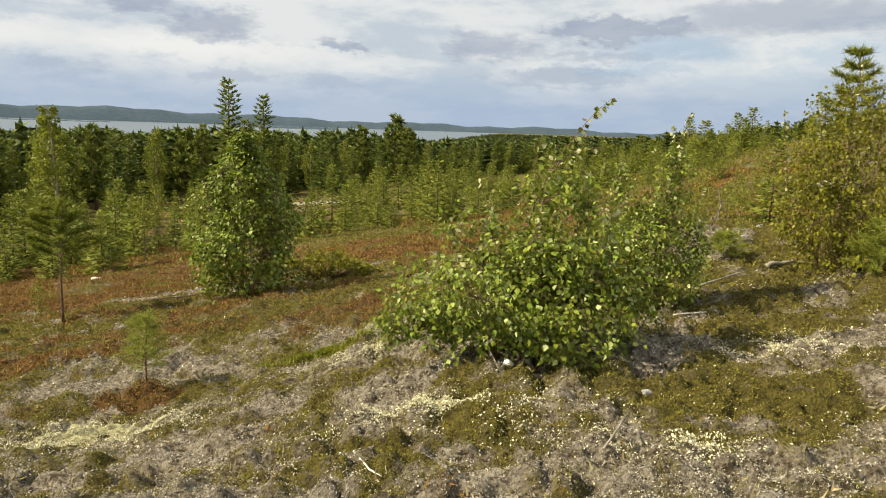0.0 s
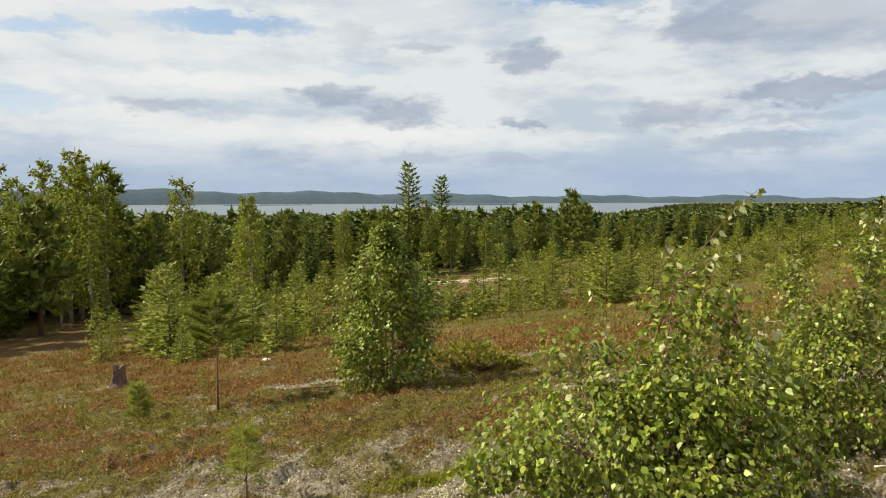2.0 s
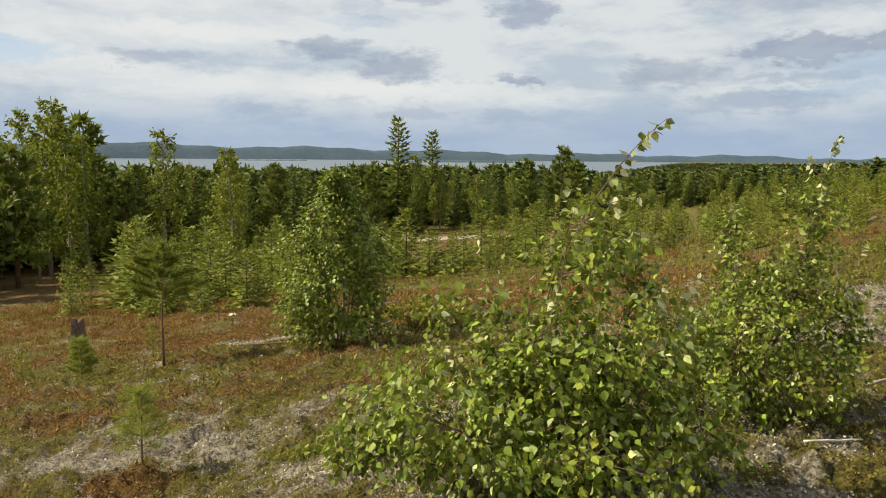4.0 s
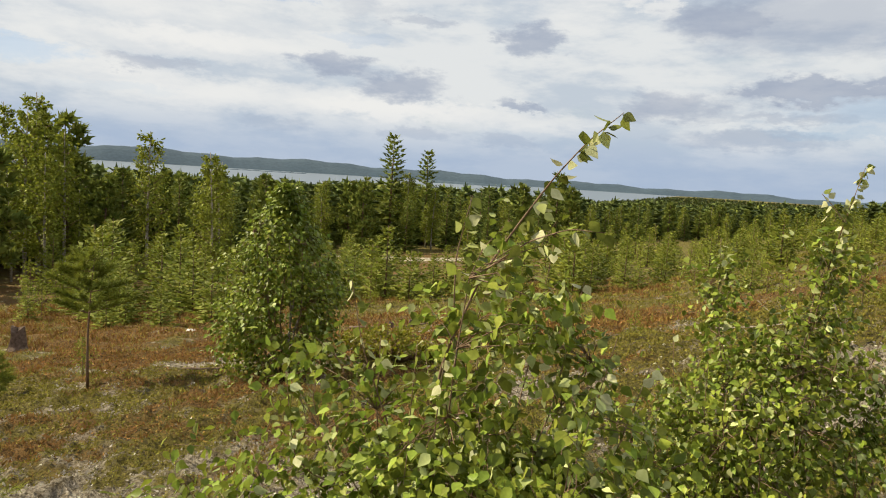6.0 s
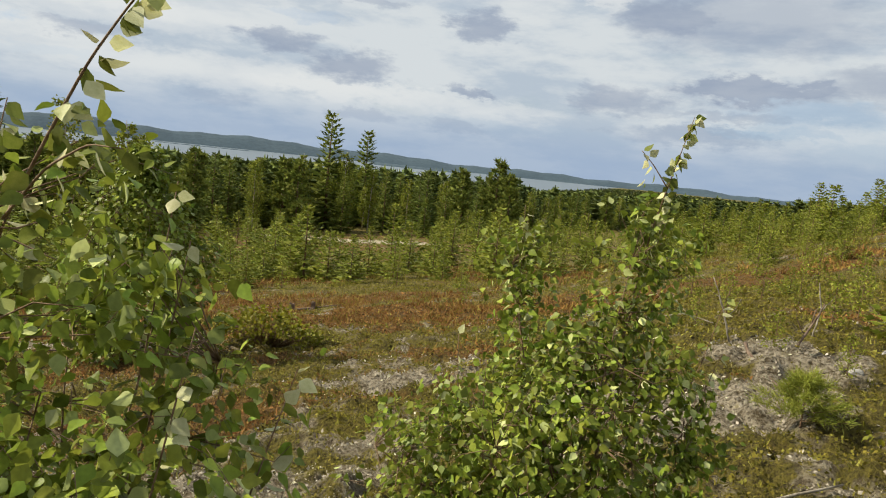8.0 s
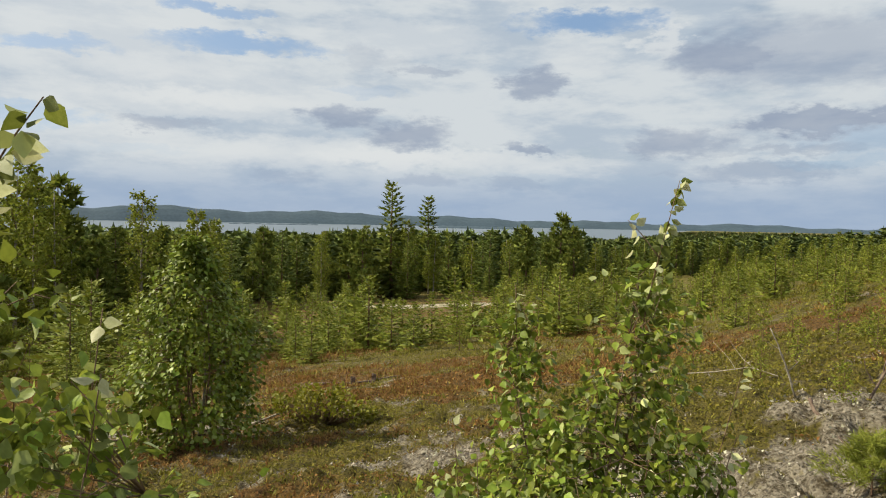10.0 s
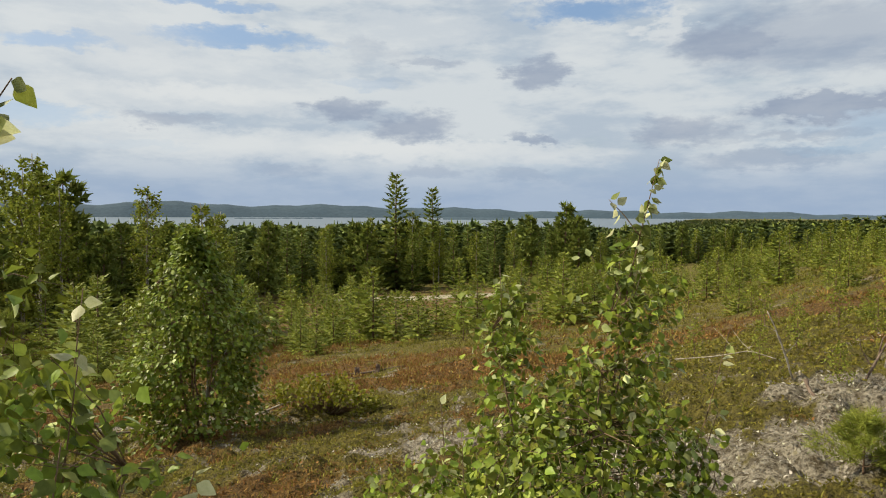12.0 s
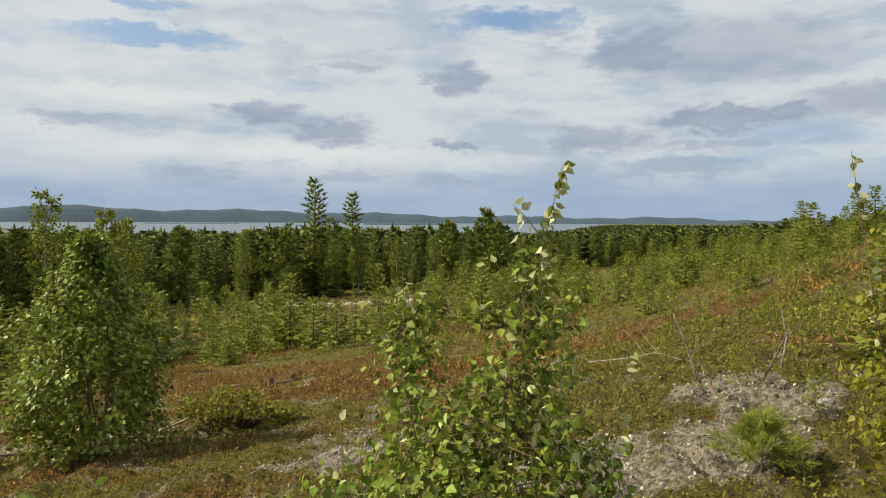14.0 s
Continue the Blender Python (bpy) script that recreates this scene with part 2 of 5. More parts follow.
FLAKE_PALE = material("pale_lichen_flakes", (0.60, 0.55, 0.44), (0.46, 0.41, 0.31), 0.95, 8, 120, 0, 0.3, 0.15, island=True)
FLAKE_OLIVE = material("crowberry_leaves", (0.135, 0.118, 0.018), (0.215, 0.182, 0.032), 0.8, 3, 90, 0, 0.3, 0.25, third=(0.24, 0.21, 0.045), island=True)
FLAKE_BROWN = material("heather_litter", (0.21, 0.115, 0.034), (0.31, 0.172, 0.055), 0.9, 3, 90, 0, 0.35, 0.15, third=(0.07, 0.045, 0.022), island=True)
STONE_WHITE = material("white_stone", (0.74, 0.72, 0.68), (0.58, 0.55, 0.50), 0.8, 10, 60, 0.5)
STONE_GREY = material("lichened_stone", (0.36, 0.34, 0.33), (0.26, 0.25, 0.23), 0.9, 8, 60, 0.8)
# blue distance haze is painted into these two hill colours
HAZED_HILL = material("haze_blue_wooded_hill", (0.046, 0.070, 0.096), (0.058, 0.084, 0.110), 1.0, 0.004, 0.05, 0)


def lake_material():
    m = bpy.data.materials.new("lake_water")
    m.use_nodes = True
    n, l = m.node_tree.nodes, m.node_tree.links
    p = n["Principled BSDF"]
    p.inputs["Base Color"].default_value = (0.08, 0.105, 0.13, 1)
    p.inputs["Specular IOR Level"].default_value = 0.28
    p.inputs["Roughness"].default_value = 0.3
    tex = n.new("ShaderNodeTexNoise")
    tex.inputs["Scale"].default_value, tex.inputs["Detail"].default_value = 0.02, 4
    co = n.new("ShaderNodeTexCoord")
    l.new(co.outputs["Object"], tex.inputs["Vector"])
    b = n.new("ShaderNodeBump")
    b.inputs["Strength"].default_value, b.inputs["Distance"].default_value = 0.2, 3.0
    l.new(tex.outputs[0], b.inputs["Height"])
    l.new(b.outputs[0], p.inputs["Normal"])
    return m


LAKE = lake_material()


def ground_material():
    """Lichen, heather and crowberry heath, mixed by the masks that the ground mesh carries, broken up by noise."""
    m = bpy.data.materials.new("heath_ground")
    m.use_nodes = True
    n, l = m.node_tree.nodes, m.node_tree.links
    p = n["Principled BSDF"]
    p.inputs["Roughness"].default_value = 0.95
    p.inputs["Specular IOR Level"].default_value = 0.15
    co = n.new("ShaderNodeTexCoord").outputs["Object"]

    def tex(scale, detail, rough=0.6):
        k = n.new("ShaderNodeTexNoise")
        k.inputs["Scale"].default_value, k.inputs["Detail"].default_value, k.inputs["Roughness"].default_value = scale, detail, rough
        l.new(co, k.inputs["Vector"])
        return k.outputs[0]

    def ramp(value, lo, hi, a=0.0, b=1.0):
        k = n.new("ShaderNodeMapRange")
        l.new(value, k.inputs[0])
        for i, v in zip((1, 2, 3, 4), (lo, hi, a, b)):
            k.inputs[i].default_value = v
        return k.outputs[0]

    def add(a, b, op="ADD"):
        k = n.new("ShaderNodeMath")
        k.operation = op
        for i, v in enumerate((a, b)):
            if isinstance(v, float):
                k.inputs[i].default_value = v
            else:
                l.new(v, k.inputs[i])
        return k.outputs[0]

    def mix(fac, a, b):
        k = n.new("ShaderNodeMix")
        k.data_type = "RGBA"
        for socket, v in ((k.inputs[0], fac), (k.inputs[6], a), (k.inputs[7], b)):
            if isinstance(v, tuple):
                socket.default_value = (*v, 1)
            else:
                l.new(v, socket)
        return k.outputs[2]

    def mask(name):
        k = n.new("ShaderNodeAttribute")
        k.attribute_name = name
        return k.outputs["Fac"]

    coarse, medium, fine, speck = tex(0.7, 5), tex(3.5, 6), tex(13, 6, 0.7), tex(34, 5, 0.7)
    lichen = mix(ramp(fine, 0.38, 0.60), (0.12, 0.090, 0.055), (0.47, 0.405, 0.315))
    lichen = mix(ramp(speck, 0.55, 0.75), lichen, (0.62, 0.57, 0.44))
    moss = mix(ramp(fine, 0.35, 0.65), (0.070, 0.060, 0.015), (0.215, 0.175, 0.040))
    heath = mix(ramp(fine, 0.35, 0.65), (0.085, 0.049, 0.018), (0.24, 0.133, 0.042))
    jitter = add(add(ramp(medium, 0.3, 0.7, -0.40, 0.40), ramp(fine, 0.3, 0.7, -0.30, 0.30)), 0.0)
    colour = mix(ramp(add(mask("moss"), jitter), 0.36, 0.72), lichen, moss)
    colour = mix(ramp(add(add(mask("heather"), ramp(coarse, 0.35, 0.65, 0.2, -0.2)), add(jitter, 0.45, "MULTIPLY")), 0.36, 0.74), colour, heath)
    colour = mix(ramp(add(mask("sand"), jitter), 0.45, 0.6), colour, (0.47, 0.41, 0.30))
    # crevice shade put into the colour: dark where speck, also bump height, dips
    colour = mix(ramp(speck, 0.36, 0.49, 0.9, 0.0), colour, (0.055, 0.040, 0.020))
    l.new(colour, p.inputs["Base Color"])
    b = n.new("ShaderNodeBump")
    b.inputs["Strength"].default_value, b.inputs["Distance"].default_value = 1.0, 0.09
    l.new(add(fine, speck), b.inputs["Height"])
    l.new(b.outputs[0], p.inputs["Normal"])
    return m


GROUND = ground_material()


# ---- shape of the land ----
def smooth(v, lo, hi):
    t = np.clip((v - lo) / (hi - lo), 0, 1)
    return t * t * (3 - 2 * t)


def lumps(x, y, cell, seed):
    """Smooth random field between 0 and 1 with features of about cell metres."""
    u, v = np.asarray(x, float) / cell + seed * 17.3, np.asarray(y, float) / cell + seed * 9.1
    i, j = np.floor(u), np.floor(v)
    f, g = u - i, v - j
    f, g = f * f * (3 - 2 * f), g * g * (3 - 2 * g)

    def dice(a, b):
        h = np.sin(a * 127.1 + b * 311.7 + seed * 74.7) * 43758.5453
        return h - np.floor(h)

    return (dice(i, j) * (1 - f) + dice(i + 1, j) * f) * (1 - g) + (dice(i, j + 1) * (1 - f) + dice(i + 1, j + 1) * f) * g


def relief(x, y):
    """Cushions of moss and lichen with creases between them, near the path only."""
    fade = smooth(np.hypot(np.asarray(x, float) - 1.5, np.asarray(y, float) - 3), 15, 9)
    puff = np.abs(2 * lumps(x, y, 0.30, 1) - 1) * 0.10 + np.abs(2 * lumps(x, y, 0.13, 2) - 1) * 0.085 + np.abs(2 * lumps(x, y, 0.06, 3) - 1) * 0.034
    swell = smooth(np.hypot(np.asarray(x, float) - 1.5, np.asarray(y, float) - 3), 34, 20) * smooth(np.hypot(np.asarray(x, float) - 1.5, np.asarray(y, float) - 3), 3, 7)
    return fade * (puff + 0.06 * lumps(x, y, 0.8, 4) - 0.13) + swell * (0.16 * lumps(x, y, 0.9, 14) * lumps(x, y, 0.45, 15) - 0.04)


def land(x, y):
    """Height of the ground: a slope that rises to the right and falls away ahead, then flattens towards the lake."""
    x, y = np.asarray(x, float), np.asarray(y, float)
    p = 0.20 * (x - 1.4) - 0.105 * (y - 4.2)
    q = np.maximum(p, 0)
    z = np.where(p < 0, -9 * (1 - np.exp(np.minimum(p, 0) / 9)), 0.4 * q + 2.2 * (1 - np.exp(-0.5 * np.maximum(q - 0.5, 0) / 2.2)))
    z = z - 0.22 * np.exp(-((x + 1.7) ** 2 + (y - 5.1) ** 2) / 1.7)
    z = z + 0.16 * np.exp(-((x - 5.0) ** 2 + (y - 10.5) ** 2) / 5.0)
    d = np.hypot(x, y)
    z = z + 2.6 * (1 - np.exp(-0.15 * np.maximum(x - 4, 0) / 2.6)) * smooth(y, 8, 22) * smooth(d, 75, 34)
    az = np.degrees(np.arctan2(-x, y))
    lake = smooth(az, -6, 6) * smooth(-az, -95, -80)
    far = np.maximum(d - 110, 0)
    fall = np.minimum(0.012 * far, 5 + 0.002 * far)
    z = z - lake * np.minimum(0.02 * far, 45) - (1 - lake) * fall
    calm = smooth(d, 40, 15)
    z = z + calm * 0.05 * (np.sin(1.3 * x + 0.7 * y) * np.sin(0.9 * y - 0.5 * x + 1.0) + 0.5 * np.sin(3.1 * x + 1.2) * np.sin(2.7 * y + 0.4 * x))
    return z


def wobble(x, y, scale, seed):
    """Soft uneven field between about -1 and 1."""
    r = np.random.default_rng(seed)
    total = 0.0
    for k in range(7):
        a, f = r.uniform(0, 6.28), scale * r.uniform(0.6, 2.2)
        total = total + np.sin((x * math.cos(a) + y * math.sin(a)) * f + r.uniform(0, 6.28) + 1.5 * np.sin((y * math.cos(a) - x * math.sin(a)) * f * 0.7 + k))
    return total / 3.2


def spot(x, y, cx, cy, rx, ry, turn=0.0):
    """1 inside an uneven oval patch, 0 outside it."""
    reach = 2.2 * max(rx, ry)
    out = np.zeros(np.shape(x))
    near = (np.abs(x - cx) < reach) & (np.abs(y - cy) < reach)
    x, y = x[near], y[near]
    grow, scale = 0.28 * min(rx, ry), 2.2 / max(min(rx, ry), 0.3)
    x, y = x + grow * wobble(x, y, scale, 3), y + grow * wobble(x, y, scale, 4)
    c, s = math.cos(turn), math.sin(turn)
    u, v = (x - cx) * c + (y - cy) * s, -(x - cx) * s + (y - cy) * c
    out[near] = smooth(np.hypot(u / rx, v / ry), 1.25, 0.6)
    return out


# patches of the heath: place, half sizes, turn
HEATHER_SPOTS = [(-3.6, 7.1, 1.2, 0.65, 0.1), (0.0, 7.6, 0.7, 0.75, 0), (-2.2, 10.7, 0.9, 0.6, 0), (-1.75, 5.35, 0.42, 0.28, 0), (0.3, 15.5, 3.2, 1.8, 0.2), (-7, 13.5, 2.5, 1.2, 0), (-3.0, 19.5, 3.0, 1.8, 0),
                 (4.0, 17.0, 3.5, 2.0, 0), (1.0, 26.0, 4.0, 3.0, 0), (6.5, 12.0, 2.0, 0.9, 0), (9.0, 18.0, 3.0, 2.0, 0), (-10.5, 16.5, 3.0, 1.5, 0), (-13.0, 21.0, 4.0, 2.0, 0), (-5.6, 8.2, 1.2, 0.6, 0), (-18, 25, 6, 2.5, -0.3), (4.1, 8.9, 0.4, 0.25, 0), (-1.2, 9.5, 0.7, 0.35, 0), (5.6, 17.3, 1.6, 1.2, 0)]
MOSS_SPOTS = [(-0.2, 5.7, 0.48, 0.17, 0.1), (2.7, 3.4, 0.8, 0.4, 0), (3.8, 5.0, 1.1, 0.5, 0), (-5.0, 9.6, 1.6, 0.7, 0), (-1.0, 9.0, 1.1, 0.6, 0), (5.0, 10.0, 2.3, 1.6, 0.2), (3.6, 12.5, 2.5, 1.5, 0), (-7.0, 10.8, 1.5, 0.7, 0), (-1.0, 12.6, 1.2, 0.7, 0),
              (6.0, 15.0, 3.0, 2.0, 0), (-2.0, 24.0, 5.0, 3.0, 0), (4.6, 7.0, 0.6, 0.7, 0), (9.0, 27.0, 6.0, 5.0, 0), (12.0, 14.0, 5.0, 4.0, 0), (-8.0, 31.0, 7.0, 6.0, 0), (8.0, 42.0, 12.0, 9.0, 0), (25.0, 45.0, 14.0, 16.0, 0)]
BARE_SPOTS = [(3.9, 8.3, 0.9, 0.85, 0), (1.2, 9.3, 0.7, 0.5, 0), (-3.9, 12.6, 1.6, 0.5, 0.2), (-2.6, 5.8, 0.6, 0.3, 0), (0.4, 6.4, 0.8, 0.4, 0), (4.7, 9.3, 0.7, 0.5, 0)]


def heath_masks(x, y):
    d = np.hypot(x, y)
    moss = 0.42 + 0.38 * smooth(d, 5, 9) + 0.16 * wobble(x, y, 3.0, 5)
    heather = 0.08 + 0.14 * smooth(y, 4.5, 8) * smooth(-x, -1.5, 2) + 0.30 * smooth(y, 6, 12) * smooth(-x, -8, 1) + 0.16 * smooth(y, 8, 16) + (0.22 * wobble(x, y, 0.9, 6) + 0.22 * wobble(x, y, 2.3, 16)) * smooth(d, 4, 9)
    patchy = 0.84 + 0.28 * wobble(x, y, 1.7, 21)
    for a in HEATHER_SPOTS:
        heather = np.maximum(heather, patchy * spot(x, y, *a))
    for a in MOSS_SPOTS:
        k = spot(x, y, *a)
        moss, heather = np.maximum(moss, 0.95 * k), heather * (1 - 0.7 * k)
    for a in BARE_SPOTS:
        k = spot(x, y, *a)
        moss, heather = moss * (1 - 0.9 * k), heather * (1 - 0.9 * k)
    close = smooth(d, 22, 10)
    moss = moss + close * 0.62 * (lumps(x, y, 0.34, 6) + 0.9 * lumps(x, y, 0.13, 7) - 0.92)
    heather = heather + close * 0.42 * (lumps(x, y, 0.5, 8) + 0.8 * lumps(x, y, 0.18, 9) - 0.86)
    wood = smooth(d, 55, 100)
    sand = spot(x, y, -15.5, 60.0, 11.0, 2.6, -0.1)
    return np.clip(moss + 0.4 * wood, 0, 1), np.clip(heather * (1 - wood), 0, 1), sand


def build_ground():
    """One sheet to the horizon: fine in the sector ahead of the path, coarse elsewhere."""
    r = np.concatenate([[0.0], np.geomspace(0.3, 1.4, 22)[:-1], np.geomspace(1.4, 24.0, 270)[:-1], np.geomspace(24.0, 4900, 140)])
    a = np.concatenate([np.linspace(-0.80, 0.95, 370)[:-1], np.linspace(0.95, 2 * np.pi - 0.80, 71)[:-1]])
    rings, spokes = len(r) - 1, len(a)
    x = np.concatenate([[0], np.outer(r[1:], -np.sin(a)).ravel()]) + 1.6
    y = np.concatenate([[0], np.outer(r[1:], np.cos(a)).ravel()]) + 0.3
    z = land(x, y) + relief(x, y)
    k = np.arange(spokes)
    faces = [(0, 1 + int(i), 1 + (int(i) + 1) % spokes) for i in k]
    first = (1 + np.arange(rings - 1)[:, None] * spokes + k).ravel()
    second = (1 + np.arange(rings - 1)[:, None] * spokes + (k + 1) % spokes).ravel()
    faces += np.stack([first, first + spokes, second + spokes, second], 1).tolist()
    me = bpy.data.meshes.new("ground")
    me.from_pydata(np.stack([x, y, z], 1).tolist(), [], faces)
    moss, heather, sand = heath_masks(x, y)
    for name, values in (("moss", moss), ("heather", heather), ("sand", sand)):
        me.attributes.new(name, "FLOAT", "POINT").data.foreach_set("value", values.astype(np.float32))
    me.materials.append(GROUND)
    me.polygons.foreach_set("use_smooth", [True] * len(me.polygons))
    if me.polygons[0].normal.z < 0:
        me.flip_normals()
    return tagged(new("ground", me), "heath ground of grey lichen, red-brown heather and olive crowberry", "ground", kind="structure")


build_ground()


# ---- mesh helpers ----
def part(name, mesh, parent, label=""):
    ob = new(name, mesh)
    ob.parent = parent
    return tagged(ob, label)


def pieces(name, verts, faces, mats, places, mat, smooth_faces=False):
    """One mesh of many copies of a small template; mats are 3 x 3 turns with the size in them."""
    verts, faces = np.asarray(verts, float), np.asarray(faces, int)
    n, m, k = len(places), len(verts), faces.shape[1]
    co = (np.einsum("nij,mj->nmi", mats, verts) + np.asarray(places)[:, None]).reshape(-1, 3)
    index = (np.arange(n)[:, None, None] * m + faces).ravel()
    me = bpy.data.meshes.new(name)
    me.vertices.add(n * m)
    me.vertices.foreach_set("co", co.ravel())
    me.loops.add(len(index))
    me.loops.foreach_set("vertex_index", index)
    count = n * len(faces)
    me.polygons.add(count)
    me.polygons.foreach_set("loop_start", np.arange(count) * k)
    me.polygons.foreach_set("loop_total", np.full(count, k))
    me.update(calc_edges=True)
    if smooth_faces:
        me.polygons.foreach_set("use_smooth", np.ones(count, bool))
    me.materials.append(mat)
    return me


def unit(v):
    return v / np.maximum(np.linalg.norm(v, axis=-1, keepdims=True), 1e-9)


def turns(along, rng, size, facing=None):
    """Turns that lay a template's y along the given ways, its z near the facing ways, at the given sizes."""
    along = unit(np.asarray(along, float))
    up = rng.normal(size=along.shape) if facing is None else np.asarray(facing, float)
    side = unit(np.cross(along, up))
    top = np.cross(side, along)
    return np.stack([side, along, top], -1) * np.asarray(size, float).reshape(-1, 1, 1)


def tube(points, radii, sides=6):
    """Vertices and faces of a tapered tube along points, closed at its end."""
    pts = np.asarray(points, float)
    way = unit(np.gradient(pts, axis=0))
    ref = np.where(np.abs(way[:, 2:3]) > 0.9, [[1.0, 0, 0]], [[0, 0, 1.0]])
    a = unit(np.cross(way, ref))
    b = np.cross(way, a)
    ang = np.arange(sides) / sides * 2 * np.pi
    ring = pts[:, None] + np.asarray(radii)[:, None, None] * (np.cos(ang)[None, :, None] * a[:, None] + np.sin(ang)[None, :, None] * b[:, None])
    v = ring.reshape(-1, 3).tolist()
    f = []
    for i in range(len(pts) - 1):
        for j in range(sides):
            p, q = i * sides + j, i * sides + (j + 1) % sides
            f.append((p, q, q + sides, p + sides))
    f.append(tuple(range(sides))[::-1])
    f.append(tuple(range(len(v) - sides, len(v))))
    return v, f


def tubes(name, list_of_tubes, mat):
    v, f = [], []
    for points, radii, sides in list_of_tubes:
        a, b = tube(points, radii, sides)
        f += [tuple(i + len(v) for i in face) for face in b]
        v += a
    me = bpy.data.meshes.new(name)
    me.from_pydata(v, [], f)
    me.polygons.foreach_set("use_smooth", [True] * len(me.polygons))
    me.materials.append(mat)
    return me


def curve_line(start, end, bend, rng, n=7):
    t = np.linspace(0, 1, n)[:, None]
    start, end = np.asarray(start, float), np.asarray(end, float)
    off = rng.normal(size=3) * bend
    return start + (end - start) * t + off * np.sin(t * np.pi) + rng.normal(size=(n, 3)) * bend * 0.12 * np.sin(t * np.pi)


# a birch leaf, folded a little along its midrib, tip along y
BIRCH_V = [(0, 0, 0), (0.30, 0.22, 0.06), (0.36, 0.40, 0.07), (0.18, 0.74, 0.03), (0, 1.0, -0.06), (-0.18, 0.74, 0.03), (-0.36, 0.40, 0.07), (-0.30, 0.22, 0.06), (0, 0.45, 0)]
BIRCH_F = [(8, 0, 1), (8, 1, 2), (8, 2, 3), (8, 3, 4), (8, 4, 5), (8, 5, 6), (8, 6, 7), (8, 7, 0)]
SMALL_V = [(0, 0, 0), (0.33, 0.38, 0.06), (0, 1.0, -0.04), (-0.33, 0.38, 0.06)]
SMALL_F = [(0, 1, 2), (0, 2, 3)]
BLADE_V = [(-0.04, 0, 0), (0.04, 0, 0), (0.0, 1, 0.05)]
BLADE_F = [(0, 1, 2)]
# a spray of conifer needles: a pointed frond with ragged sides
SPRAY_V = [(0, 0, 0), (0.25, 0.30, -0.04), (0.09, 0.55, 0), (0, 1.0, -0.06), (-0.09, 0.62, 0), (-0.25, 0.42, -0.04)]
SPRAY_F = [(0, 1, 2), (0, 2, 4), (0, 4, 5), (2, 3, 4)]


# ---- trees and bushes ----
def thing_root(name, at):
    root = new(name)
    root.empty_display_size = 0.1
    root.location = at
    return root


def spruce(seed, h, spread, mat, bark=BARK_PINE, dense=1.0, bare=0.06, name="spruce_tree", frond=1.0, gap=1.0):
    rng = np.random.default_rng(seed)
    root = thing_root(name, (0, 0, 0))
    part("trunk", tubes("trunk", [([(0, 0, -0.15), (0.01 * h, 0, 0.5 * h), (0, 0, h)], [0.016 * h, 0.010 * h, 0.002 * h], 7)], bark), root)
    at, way, size = [], [], []
    z = bare * h
    while z < h * 0.985:
        t = z / h
        reach = spread * h * (1 - t) ** 0.85 * rng.uniform(0.8, 1.12) + 0.02 * h
        for a in rng.uniform(0, 2 * np.pi) + np.arange(6) / 6 * 2 * np.pi + rng.normal(size=6) * 0.25:
            r = reach * rng.uniform(0.7, 1.15)
            lift = 0.45 - 0.75 * (1 - t)
            steps = max(2, int(dense * r / (0.055 * h) * 2) + 1)
            for s in np.linspace(0.15, 1.0, steps):
                p = np.array([math.cos(a) * r * s, math.sin(a) * r * s, z + r * (lift * s + 0.22 * s * s)])
                w = np.array([math.cos(a), math.sin(a), lift + 0.3 * s])
                for side in (-1, 1):
                    at.append(p + rng.normal(size=3) * 0.006 * h)
                    way.append(w + side * rng.uniform(0.3, 0.9) * np.array([-math.sin(a), math.cos(a), 0]) + rng.normal(size=3) * 0.15)
                    size.append(rng.uniform(0.05, 0.085) * h * frond * (1.0 - 0.45 * t))
        z += h * 0.045 * gap * rng.uniform(0.8, 1.2)
    up = np.tile([0, 0, 1.0], (len(at), 1)) + rng.normal(size=(len(at), 3)) * 0.5
    part("crown", pieces("crown", SPRAY_V, SPRAY_F, turns(way, rng, size, up), at, mat), root)
    return root


